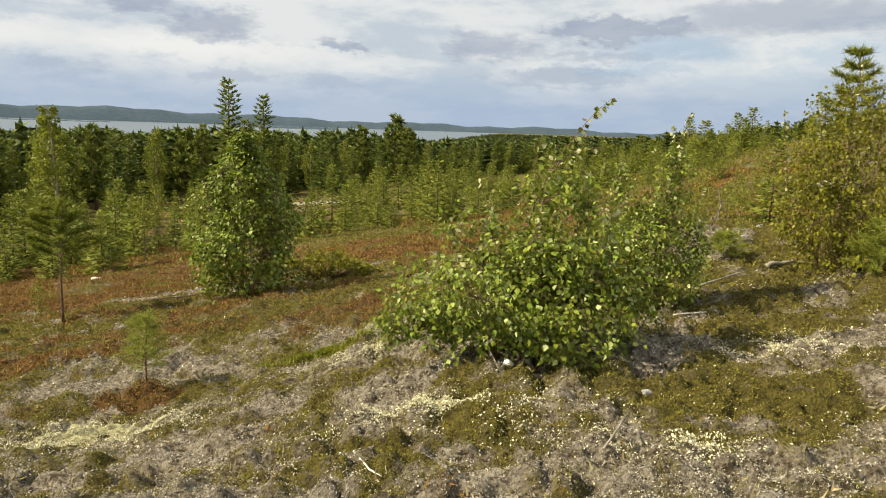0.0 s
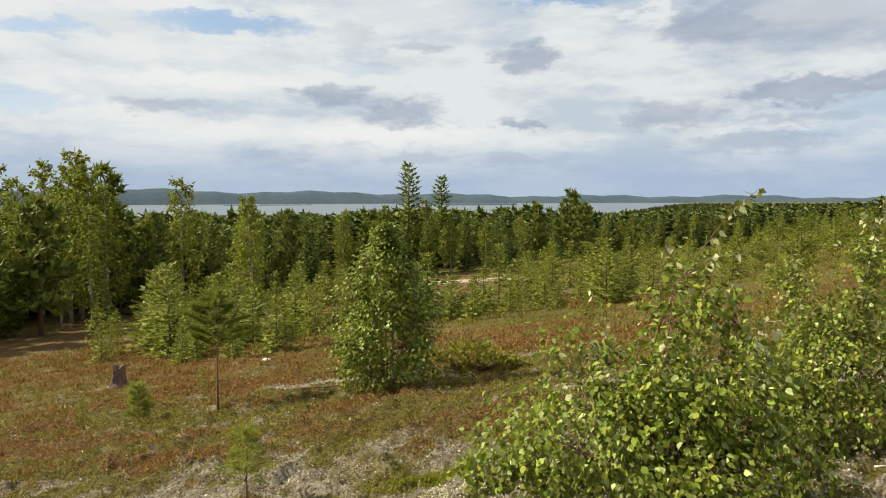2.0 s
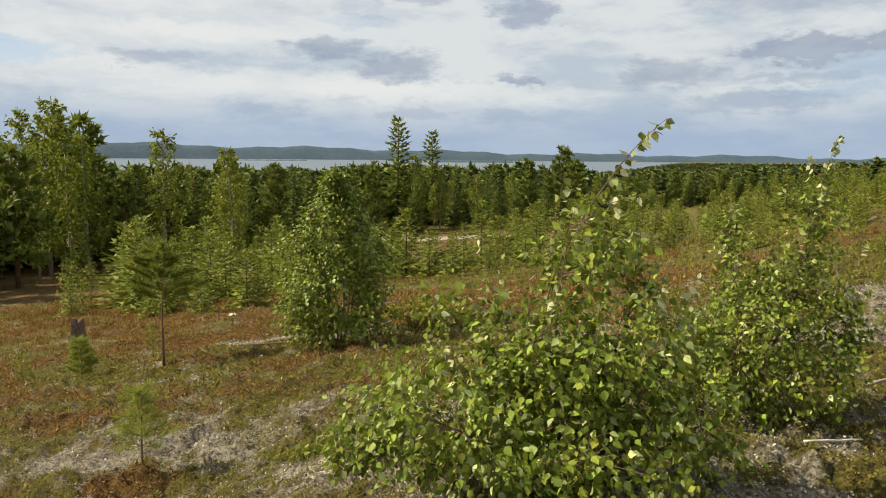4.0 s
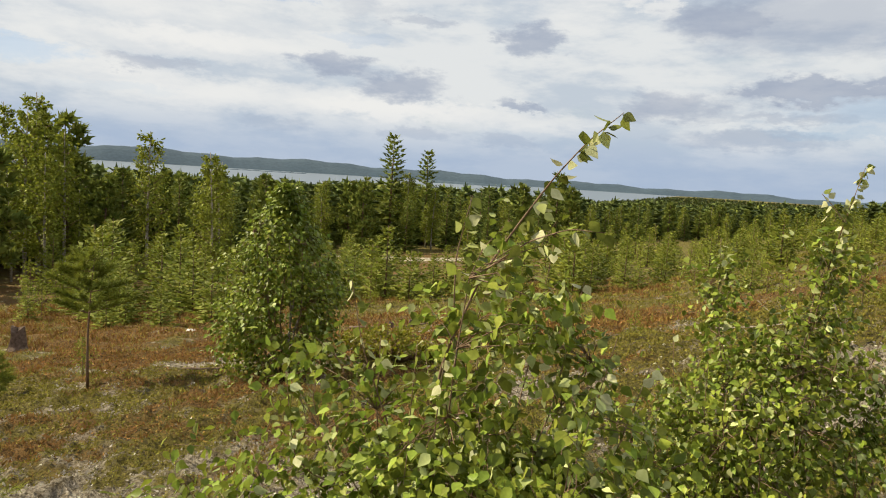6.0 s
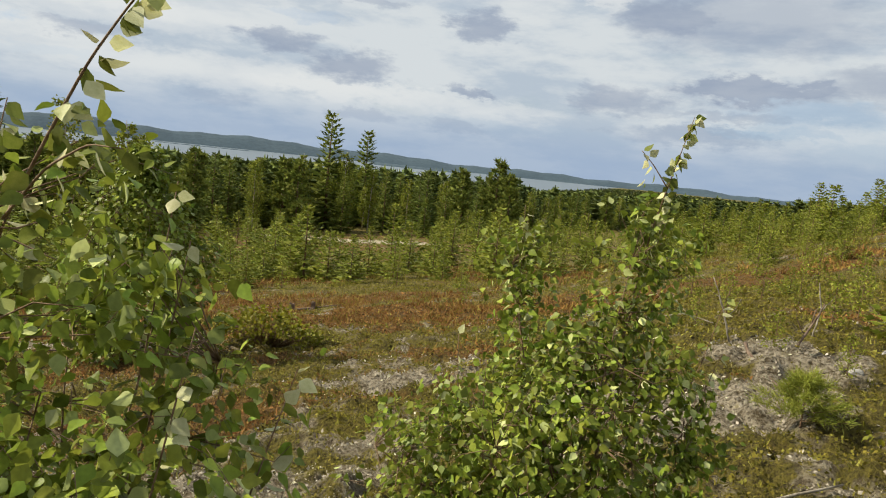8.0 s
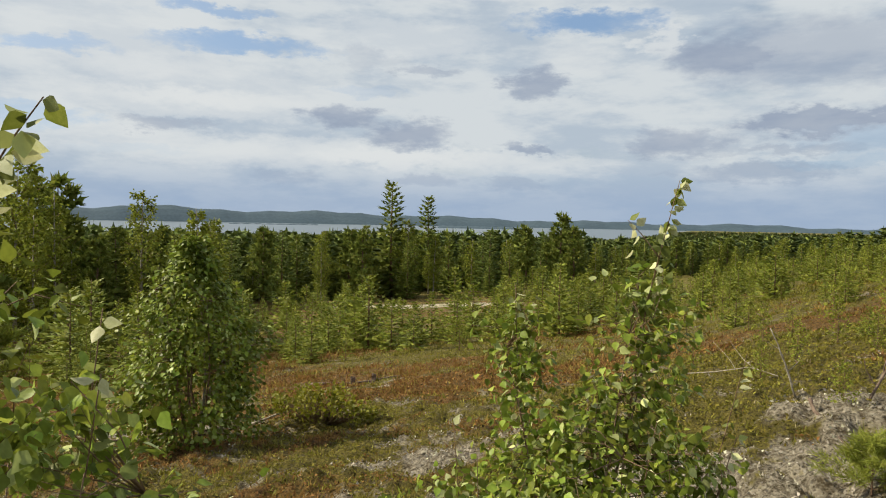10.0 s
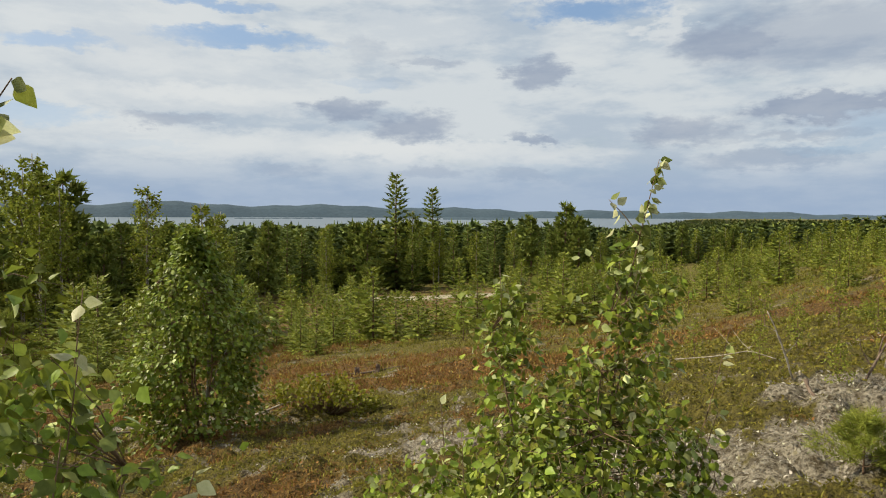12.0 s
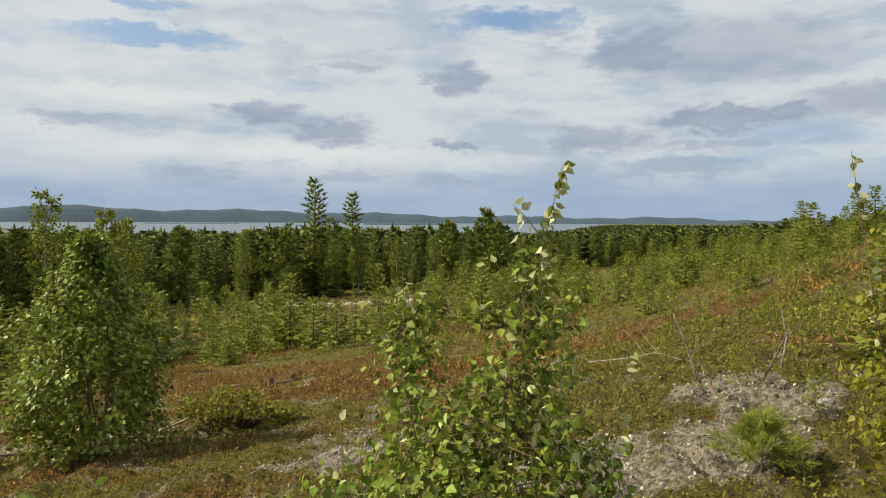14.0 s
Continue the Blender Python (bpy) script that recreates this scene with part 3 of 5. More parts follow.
def pine(seed, h, spread, mat, bare=0.3, name="pine_tree", tufts=420, round_top=0.6, frond=1.0):
    """Bare stem below, limbs that rise at their ends and carry tufts of long needles."""
    rng = np.random.default_rng(seed)
    root = thing_root(name, (0, 0, 0))
    lean = rng.normal(size=2) * 0.02 * h
    part("trunk", tubes("trunk", [([(0, 0, -0.15), (lean[0] * 0.4, lean[1] * 0.4, 0.5 * h), (lean[0], lean[1], 0.97 * h)], [0.017 * h, 0.012 * h, 0.003 * h], 7)], BARK_PINE), root)
    limbs, at, way, size = [], [], [], []
    count = 34
    for i in range(count):
        t = bare + (0.98 - bare) * (i + rng.uniform(0, 1)) / count
        u = (t - bare) / (1 - bare)
        r = spread * h * (0.35 + 0.65 * math.sin(math.pi * min(1, 0.25 + u * round_top))) * (1 - u) ** 0.45 * rng.uniform(0.65, 1.15) + 0.03 * h
        a = i * 2.4 + rng.normal() * 0.4
        base = np.array([lean[0] * t, lean[1] * t, t * h])
        end = base + np.array([math.cos(a) * r, math.sin(a) * r, r * rng.uniform(0.1, 0.5)])
        mid = (base + end) / 2 - np.array([0, 0, 0.08 * r])
        limbs.append(([base, mid, end], [0.006 * h * (1 - 0.6 * u), 0.004 * h * (1 - 0.5 * u), 0.0015 * h], 4))
        for _ in range(max(3, int(tufts / count * (0.4 + r / (spread * h))))):
            s = rng.uniform(0.3, 1.05)
            p = base + (end - base) * s - np.array([0, 0, 0.08 * r * math.sin(math.pi * min(s, 1))]) + rng.normal(size=3) * 0.14 * r * np.array([1, 1, 0.6])
            for _ in range(4):
                at.append(p)
                way.append(unit(end - base) * 0.5 + rng.normal(size=3) * 0.75 + np.array([0, 0, 0.5]))
                size.append(rng.uniform(0.050, 0.085) * h * frond)
    tagged(part("branchwork", tubes("branchwork", limbs, BARK_PINE), root), kind="stuff")
    part("crown", pieces("crown", SPRAY_V, SPRAY_F, turns(way, rng, size), at, mat), root)
    return root


def birch_tree(seed, h, spread, leaves=2600, mat=BIRCH_FAR, name="birch_tree", leaf=0.021, bare=0.12, narrow=0.75, bark=BARK_BIRCH):
    rng = np.random.default_rng(seed)
    root = thing_root(name, (0, 0, 0))
    bend = rng.normal(size=2) * 0.03 * h
    stem = lambda t: np.array([bend[0] * t * t, bend[1] * t * t, t * h])
    ts = np.linspace(0, 1, 7)
    part("trunk", tubes("trunk", [([stem(t) - (0.15 * (t == 0)) * np.array([0, 0, 1]) for t in ts], [0.012 * h * (1 - 0.9 * t) + 0.001 * h for t in ts], 7)], bark), root)
    limbs, at, way = [], [], []
    count = 36
    for i in range(count):
        t = bare + (0.97 - bare) * i / count
        u = (t - bare) / (1 - bare)
        r = spread * h * (1 - u) ** narrow * min(1, 0.35 + 2.2 * u) * rng.uniform(0.7, 1.2) + 0.025 * h
        a = i * 2.4 + rng.normal() * 0.5
        base = stem(t)
        end = base + np.array([math.cos(a) * r, math.sin(a) * r, r * rng.uniform(0.5, 1.1)])
        end[2] = min(end[2], h * 1.02)
        limbs.append(([base, (base + end) / 2 + [0, 0, 0.05 * r], end], [0.004 * h * (1 - 0.7 * u), 0.0025 * h, 0.0008 * h], 4))
        for _ in range(int(leaves / count * (0.35 + 0.9 * r / (spread * h)))):
            s = rng.uniform(0.25, 1.1)
            at.append(base + (end - base) * s + rng.normal(size=3) * 0.20 * r * np.array([1, 1, 0.9]))
            way.append(rng.normal(size=3) + np.array([math.cos(a), math.sin(a), -0.6]))
    tagged(part("branchwork", tubes("branchwork", limbs, BARK_TWIG), root), kind="stuff")
    size = rng.uniform(0.7, 1.3, len(at)) * leaf * h
    part("crown", pieces("crown", SMALL_V, SMALL_F, turns(way, rng, size), at, mat), root)
    return root


def put(proto, x, y, scale=1.0, turn=0.0, sink=0.05):
    return copy_thing(proto, Matrix.Translation((x, y, float(land(x, y)) - sink)) @ Matrix.Rotation(turn, 4, "Z") @ Matrix.Diagonal((scale, scale, scale, 1)))


def birch_bush(name, base, stems, clumps, leaf, seed, mat, label, group="", shoots=()):
    """Many thin stems from one foot, foliage in uneven clumps round them, and long bare shoots with single leaves."""
    rng = np.random.default_rng(seed)
    bx, by = base
    bz = float(land(bx, by))
    root = thing_root(name, (bx, by, bz))
    org = np.array([bx, by, bz])
    lines = []
    ends = []
    for cx, cy, cz, rx, ry, rz, count in clumps:
        for _ in range(max(2, int(stems * count / sum(c[6] for c in clumps)))):
            v = unit(rng.normal(size=3)) * rng.uniform(0.4, 0.95) * [rx, ry, rz]
            ends.append(np.array([cx, cy, cz]) + v)
    for e in ends:
        foot = np.array([rng.normal() * 0.10, rng.normal() * 0.10, -0.04])
        lines.append(curve_line(foot, e, 0.06, rng, 7))
    for line in lines:
        n = len(line)
        part("stem", tubes("stem", [(line, np.linspace(0.0065, 0.0018, n) * rng.uniform(0.8, 1.3), 5)], BARK_TWIG), root)
    nodes = np.concatenate([l[2:] for l in lines])
    at, way, twigs = [], [], []
    for cx, cy, cz, rx, ry, rz, count in clumps:
        # clumps inside clumps, so that the outline is ragged and has gaps
        seeds = max(4, int(count / 16))
        v = unit(rng.normal(size=(seeds, 3))) * (rng.uniform(0, 1, (seeds, 1)) ** 0.45) * [rx, ry, rz] * rng.uniform(0.85, 1.15, (seeds, 1)) + [cx, cy, cz]
        for p in v:
            if p[2] < 0.03:
                p[2] = rng.uniform(0.03, 0.15)
            near = nodes[np.argmin(np.sum((nodes - p) ** 2, 1) + 0.6 * np.maximum(nodes[:, 2] - p[2], 0) ** 2)]
            q = p + unit(rng.normal(size=3) + [0, 0, 0.8]) * 0.10
            twigs.append(([near, (near + p) / 2 + rng.normal(size=3) * 0.02, p, q], [0.0022, 0.0017, 0.0012, 0.0006], 4))
            for _ in range(rng.poisson(count / seeds)):
                s = rng.uniform(-0.5, 1.1)
                c = (p + (q - p) * s if s > 0 else p + (near - p) * -s) + rng.normal(size=3) * 0.035
                at.append(c)
                out = unit(c - [cx, cy, cz - 0.2])
                way.append(out * 0.55 + rng.normal(size=3) * 0.55 + [0, 0, -0.85])
    at, way = np.array(at), np.array(way)
    at[:, 2] = np.maximum(at[:, 2], 0.02)
    facing = unit(at - np.mean(at, 0)) * 0.9 + [0, 0, 0.35] + rng.normal(size=at.shape) * 0.75
    tagged(part("fine_branchwork", tubes("fine_branchwork", twigs, BARK_TWIG), root), kind="stuff")
    size = rng.uniform(0.65, 1.25, len(at)) * leaf
    crown = part("foliage", pieces("foliage", BIRCH_V, BIRCH_F, turns(way, rng, size, facing), at, mat), root)
    tagged(crown, kind="stuff")
    one = pieces("leaf", BIRCH_V, BIRCH_F, np.eye(3)[None], [(0, 0, 0)], LEAF_SINGLE)
    pale = pieces("leaf", BIRCH_V, BIRCH_F, np.eye(3)[None], [(0, 0, 0)], LEAF_PALE)
    for line, thick, leaves_n, start in shoots:
        pts = np.array(line, float)
        # smooth the shoot's corner points
        tt = np.linspace(0, len(pts) - 1, 4 * len(pts))
        fine = np.stack([np.interp(tt, np.arange(len(pts)), pts[:, i]) for i in range(3)], 1)
        fine[1:-1] = (fine[:-2] + 2 * fine[1:-1] + fine[2:]) / 4
        shoot = part("shoot", tubes("shoot", [(fine, np.linspace(thick, 0.0012, len(fine)), 6)], BARK_TWIG), root)
        for k in range(leaves_n):
            s = start + (1 - start) * (k + rng.uniform(0, 0.8)) / leaves_n
            i = min(int(s * (len(fine) - 1)), len(fine) - 2)
            p = fine[i] + (fine[i + 1] - fine[i]) * rng.uniform()
            drift = np.array([0.45, 0.1, -0.15])
            w = rng.normal(size=(1, 3)) * 0.7 + drift + [0, 0, -0.25]
            reach = rng.uniform(0.2, 1.0) * (0.16 * max(0, 0.8 - s) + 0.012)
            p = p + unit(w)[0] * reach * [1, 1, 0.5]
            ob = part("leaf", pale if rng.uniform() < 0.42 else one, shoot)
            mat3 = turns(w, rng, [leaf * rng.uniform(0.9, 1.35)])[0]
            ob.matrix_local = Matrix.Translation(p) @ Matrix(mat3.tolist()).to_4x4()
    return tagged(root, label, "bush", group)


# ---- lake, far shore and woods ----
def sector(name, r0, r1, a0, a1, height, mat, steps=160, rows=6):
    """A strip of land or water between two distances, over a stretch of azimuths (degrees to the left of +y)."""
    v, f = [], []
    for i in range(steps + 1):
        a = radians(a0 + (a1 - a0) * i / steps)
        for j in range(rows + 1):
            r = r0 + (r1 - r0) * j / rows
            v.append((-math.sin(a) * r, math.cos(a) * r, height(math.degrees(a), j / rows)))
    for i in range(steps):
        for j in range(rows):
            p = i * (rows + 1) + j
            f.append((p, p + 1, p + rows + 2, p + rows + 1))
    me = bpy.data.meshes.new(name)
    me.from_pydata(v, [], f)
    me.materials.append(mat)
    if me.polygons[0].normal.z < 0:
        me.flip_normals()
    return new(name, me)


tagged(sector("water", 900, 4500, -5, 92, lambda a, s: -24.0, LAKE, 60, 4), "wide grey lake beyond the forest", "lake", kind="structure")


def ridge(a, s):
    top = 21 + 35 * smooth(a, 2, 30) + 7 * math.sin(a * 0.55) + 4 * math.sin(a * 1.7 + 1) + 1.2 * math.sin(a * 5.1)
    top += 16 * math.exp(-((a - 39) / 3.0) ** 2) - 14 * smooth(-a, 0, 20)
    return -26 + (top + 26) * math.sin(min(1, s * 1.6) * math.pi / 2)


def islet(a, s):
    w = max(0.0, math.sin((a - 8) / 17 * math.pi)) if 8 < a < 25 else 0.0
    return -26 + (8 + 5 * w + 0.8 * math.sin(a * 9)) * math.sin(s * math.pi)


# hills, spit and point share the colour with haze painted in
tagged(sector("backdrop", 4350, 4850, -60, 95, ridge, HAZED_HILL, 500, 6), "low wooded hills on the far shore", "hills", kind="structure")
tagged(sector("backdrop", 2900, 3100, 9, 16, islet, HAZED_HILL, 120, 6), "dark wooded spit in the lake", "shore", kind="structure")
tagged(sector("backdrop", 3300, 3400, 26, 33, lambda a, s: -26 + (5 + math.sin(a * 7)) * math.sin(s * math.pi), HAZED_HILL, 120, 6), "low wooded point in the lake", "shore", kind="structure")

prng = np.random.default_rng(5)


def front(az):
    """Distance to the edge of the grown forest, by azimuth to the left."""
    return float(np.interp(az, [-40, -12, 0, 8, 16, 24, 32, 42, 52, 60], [150, 125, 100, 84, 74, 70, 58, 46, 40, 38]))


# far woods: one sheet of ragged small trees, past counting
FAR_V, FAR_F = [], []
frng = np.random.default_rng(55)
for k in range(27):
    u = (k + frng.uniform()) / 27
    a, z = k * 2.4 + frng.normal() * 0.3, 0.08 + 0.84 * u
    r = (0.26 * (1 - u) ** 0.55 + 0.03) * frng.uniform(0.75, 1.2)
    w = 0.055 + 0.05 * (1 - u)
    c, q = math.cos(a), math.sin(a)
    FAR_V += [(-q * w - c * 0.04, c * w - q * 0.04, z + 0.02), (q * w - c * 0.04, -c * w - q * 0.04, z - 0.05), (c * r, q * r, z + frng.uniform(-0.02, 0.09))]
    FAR_F.append((3 * k, 3 * k + 1, 3 * k + 2))
FAR_V += [(-0.035, 0, 0.84), (0.035, 0, 0.84), (0, 0, 1.0)]
FAR_F.append((81, 82, 83))
where, sizes = [], []
for az in np.arange(-46, 66, 0.48):
    d = front(az) + 14
    while d < 2600:
        a = radians(az + prng.normal() * 0.25)
        x, y = -math.sin(a) * d, math.cos(a) * d
        z = float(land(x, y))
        if z > -25:
            tall = prng.uniform(5.6, 8.8) * (0.85 if az < 2 else 1.0)
            where.append((x, y, z - 0.3))
            sizes.append((prng.uniform(0.9, 1.4) * tall * (1 + d / 600), tall))
        d += (2.6 + d * 0.035) * prng.uniform(0.6, 1.4)
spin = prng.uniform(0, 6.28, len(where))
far_turn = np.zeros((len(where), 3, 3))
for i, ((w, h), s) in enumerate(zip(sizes, spin)):
    far_turn[i] = [[math.cos(s) * w, -math.sin(s) * w, 0], [math.sin(s) * w, math.cos(s) * w, 0], [0, 0, h]]
tagged(new("far_woods", pieces("far_woods", FAR_V, FAR_F, far_turn, where, WOODS)), "dense dark green conifer forest stretching to the lake", "forest", kind="stuff")

# prototypes, built once and set among the rest
spruce_a = spruce(11, 9.0, 0.18, SPRUCE_FAR, dense=0.8, frond=1.35)
spruce_b = spruce(12, 9.0, 0.15, PINE_FAR, dense=1.0, frond=1.45)
pine_a = pine(21, 9.0, 0.21, PINE_FAR, 0.16, tufts=310, frond=1.18)
pine_b = pine(22, 9.0, 0.18, PINE_FAR, 0.08, tufts=310, frond=1.18)
birch_a = birch_tree(31, 8.0, 0.19, 2400, leaf=0.024)
birch_b = birch_tree(32, 8.0, 0.16, 2400, leaf=0.024, narrow=0.8)
young_a = spruce(41, 2.2, 0.33, YOUNG_PINE, dense=0.40, name="young_pine", frond=2.0, gap=1.4)
young_b = spruce(42, 2.2, 0.28, YOUNG_PINE, dense=0.42, name="young_spruce", frond=1.75, gap=1.4)
young_c = birch_tree(43, 2.2, 0.32, 480, name="young_birch", leaf=0.050, bare=0.03, narrow=1.0, bark=BARK_TWIG)
LABELS = {
    "spruce_tree": ("tall dark green spruce at the forest edge", "tree"), "pine_tree": ("dark green pine with a bare brown stem", "tree"), "birch_tree": ("light green birch among the conifers", "tree"),
    "young_pine": ("small bushy green pine on the heath", "tree"), "young_spruce": ("small green spruce standing on the heath", "tree"), "young_birch": ("small yellow-green birch on the heath", "tree")}
protos = dict(sa=spruce_a, sb=spruce_b, pa=pine_a, pb=pine_b, ba=birch_a, bb=birch_b, ya=young_a, yb=young_b, yc=young_c)
for ob in protos.values():
    label, category = LABELS[ob.name.split(".")[0]]
    tagged(ob, label, category, "trees of the forest" if "young" not in ob.name else "young trees on the heath")

# trees that stand out: kind, place, height over the kind's own
MARKED = [("sb", -22.0, 72.3, 12.4 / 9), ("sb", -21.4, 83.4, 11.6 / 9), ("pa", -6.2, 92.0, 9.2 / 9), ("pb", -9.5, 86, 0.85), ("pa", -4.0, 88, 0.8), ("ba", -34.1, 38.1, 11.6 / 8), ("bb", -33.0, 36.0, 10.4 / 8), ("ba", -37.0, 36.0, 9.8 / 8), ("bb", -31.0, 37.0, 9.0 / 8),
          ("ba", -36.5, 40.5, 11.0 / 8), ("bb", -39.5, 41.0, 11.6 / 8), ("pa", -35.0, 41.5, 10.5 / 9), ("ba", -41.5, 38.5, 11.2 / 8), ("bb", -30.0, 34.5, 7.5 / 8), ("ba", -30.7, 44.2, 9.8 / 8), ("bb", -27.5, 48.0, 7.9 / 8), ("bb", -25.0, 44.5, 7.3 / 8), ("bb", -19.2, 34.8, 7.2 / 8), ("bb", -24.0, 70.0, 1.0), ("ba", -20.0, 71.5, 1.05), ("ba", -26.5, 71.0, 0.9), ("bb", -17.5, 73, 0.85),
          ("sa", -12.0, 76.0, 0.78), ("sb", -8.5, 68.0, 0.55), ("sa", -6.0, 72.0, 0.5), ("sb", -10.8, 70.0, 0.45)]
for kind, x, y, s in MARKED:
    put(protos[kind], x, y, s, prng.uniform(0, 6.28))
placed = [(x, y) for _, x, y, _ in MARKED]
for az in np.arange(-14, 60, 0.95):
    for row in range(2):
        a = radians(az + prng.normal() * 0.45)
        d = front(az) + row * 6.5 + prng.uniform(-2.5, 3.5)
        x, y = -math.sin(a) * d, math.cos(a) * d
        if min(math.hypot(x - u, y - v) for u, v in placed) < 1.6:
            continue
        placed.append((x, y))
        kind = prng.choice(["sa", "sb", "pa", "pb", "pa", "ba", "bb"] if az > 36 else ["sa", "sa", "pa", "sb", "sb", "pb", "ba", "bb"])
        rise = 1.55 - 0.012 * d - float(land(x, y))
        tall = rise * prng.uniform(0.72, 1.0) * (1.15 if az > 41 else 1.0)
        put(protos[kind], x, y, tall / (8.0 if kind[0] == "b" else 9.0), prng.uniform(0, 6.28))

# young trees on the heath
YOUNG = [("yb", -0.3, 33.5, 2.5), ("yb", 0.15, 21.8, 0.8), ("ya", -6.7, 27.6, 2.9), ("yc", -7.4, 27.9, 2.2), ("ya", -5.4, 26.6, 1.9), ("yb", -4.2, 25.5, 1.7), ("ya", -8.8, 28.5, 2.0), ("yb", -10.1, 29.7, 2.3), ("yb", -9.4, 27.0, 1.4), ("yb", -3.2, 27.5, 1.9), ("yc", -2.2, 24.0, 1.2),
         ("ya", -14.4, 21.2, 2.9), ("yb", -13.2, 20.6, 1.9), ("ya", -12.4, 19.9, 1.5), ("ya", -16.5, 23.2, 3.3), ("yb", -15.0, 25.0, 2.8), ("yb", -17.6, 24.6, 3.0), ("ya", -13.6, 24.2, 2.6), ("ya", -11.8, 22.4, 2.2), ("yb", -10.6, 22.6, 1.7), ("ya", -9.6, 20.2, 1.9), ("yc", -8.9, 21.6, 2.1), ("ya", -18.5, 26.5, 3.6), ("yb", -20.0, 28.0, 3.4),
         ("ya", -12.2, 26.5, 2.6), ("yb", -13.0, 28.5, 3.0), ("ya", -11.0, 25.4, 2.1), ("yb", -15.6, 27.0, 3.2), ("ya", -10.4, 18.9, 1.3), ("yb", -12.0, 18.6, 1.2), ("yb", -8.2, 24.6, 1.6), ("ya", -7.0, 23.4, 1.3), ("yc", -5.6, 23.0, 1.1), ("yb", -4.6, 29.0, 2.0), ("ya", -3.4, 31.0, 2.2), ("ya", -2.0, 29.0, 1.7), ("ya", -6.0, 29.6, 1.8), ("ya", -7.8, 26.4, 1.5), ("yb", -9.0, 25.8, 1.4), ("ya", -1.2, 26.6, 1.2), ("ya", -4.8, 27.8, 1.6), ("yb", -3.0, 33.5, 1.9), ("yb", -0.6, 30.4, 1.4), ("ya", 1.0, 36.0, 2.0), ("ya", 6.5, 31.0, 1.3), ("yc", 8.2, 29.5, 1.2), ("ya", 9.8, 32.5, 1.4), ("yb", 11.4, 34.0, 1.4), ("ya", 13.6, 33.0, 1.4), ("yb", 15.4, 35.5, 1.5), ("ya", 7.6, 37.0, 1.6), ("yc", 4.6, 26.4, 1.0), ("yb", 2.4, 30.0, 1.9), ("ya", 4.2, 34.0, 2.1), ("yb", 5.4, 29.5, 1.7), ("ya", 1.5, 40.0, 2.3)]
for kind, x, y, h in YOUNG:
    put(protos[kind], x, y, h / 2.2, prng.uniform(0, 6.28), 0.03)
for _ in range(330):
    d, az = prng.uniform(26, 66), radians(prng.uniform(-26, 40))
    x, y = -math.sin(az) * d, math.cos(az) * d
    if d > front(math.degrees(az)) - 4 or min(math.hypot(x - q[1], y - q[2]) for q in YOUNG) < 1.2 or math.hypot((x + 15.5) / 11, (y - 60) / 4) < 1 or (8 < math.degrees(az) < 15 and 46 < d < 58):
        continue
    low = 0.5 if 7 < math.degrees(az) < 16.5 and d > 33 else 1.0
    put(protos[prng.choice(["ya", "yb", "yb", "yc"])], x, y, (0.4 + 0.8 * prng.uniform(0, 1) ** 1.3) * low * (0.75 if x > 6 and d < 45 else 1.15), prng.uniform(0, 6.28), 0.03)
# small dwarf trees along the ridge
for x, y, h in [(9.5, 17.5, 0.5), (11.5, 20.5, 0.6), (12.8, 19.0, 0.5), (14.5, 24.0, 0.8), (10.2, 24.5, 0.7), (16.5, 22.0, 0.7), (8.4, 22.5, 0.6), (17.0, 29.0, 0.9), (13.5, 27.0, 0.8), (7.5, 27.0, 0.9), (11.8, 29.0, 0.9)]:
    put(protos[prng.choice(["ya", "yc"])], x, y, 0.75 * h / 2.2, prng.uniform(0, 6.28), 0.03)
# low bushes and saplings crowding the crest
for _ in range(260):
    az, d = radians(prng.uniform(2, 40)), 15 + 34 * prng.uniform(0, 1) ** 0.8
    x, y = math.sin(az) * d + 2, math.cos(az) * d
    if wobble(np.array(x), np.array(y), 0.5, 41) < -0.25 or x < 4.5:
        continue
    put(protos[prng.choice(["yc", "yc", "yc", "ya"])], x, y, prng.uniform(0.2, 0.46) * (0.45 + d / 42), prng.uniform(0, 6.28), 0.03)
put(young_b, 6.2, 10.6, 1.3 / 2.2, 2.0, 0.03)
# low birch shoots on the slope
for x, y, h in [(4.6, 9.4, 0.45), (5.4, 10.4, 0.6), (6.2, 11.8, 0.7), (4.9, 12.4, 0.6), (6.9, 13.6, 0.8), (5.8, 14.2, 0.7), (7.6, 12.4, 0.7), (8.0, 15.0, 0.8), (3.9, 14.4, 0.6), (5.2, 16.4, 0.8), (6.4, 9.6, 0.55), (2.4, 13.0, 0.5), (-7.6, 9.9, 0.6), (-6.4, 11.6, 0.7), (0.8, 18.0, 0.7), (5.0, 8.9, 0.4), (5.9, 12.9, 0.6), (7.1, 15.8, 0.8), (4.3, 11.2, 0.45), (6.6, 17.6, 0.8), (8.8, 13.4, 0.7), (3.2, 16.2, 0.6), (9.4, 20.2, 0.8), (7.9, 19.0, 0.8)]:
    put(young_c, x, y, h / 2.2, prng.uniform(0, 6.28), 0.02)
for ob in protos.values():
    for o in (*ob.children_recursive, ob):
        bpy.data.objects.remove(o)

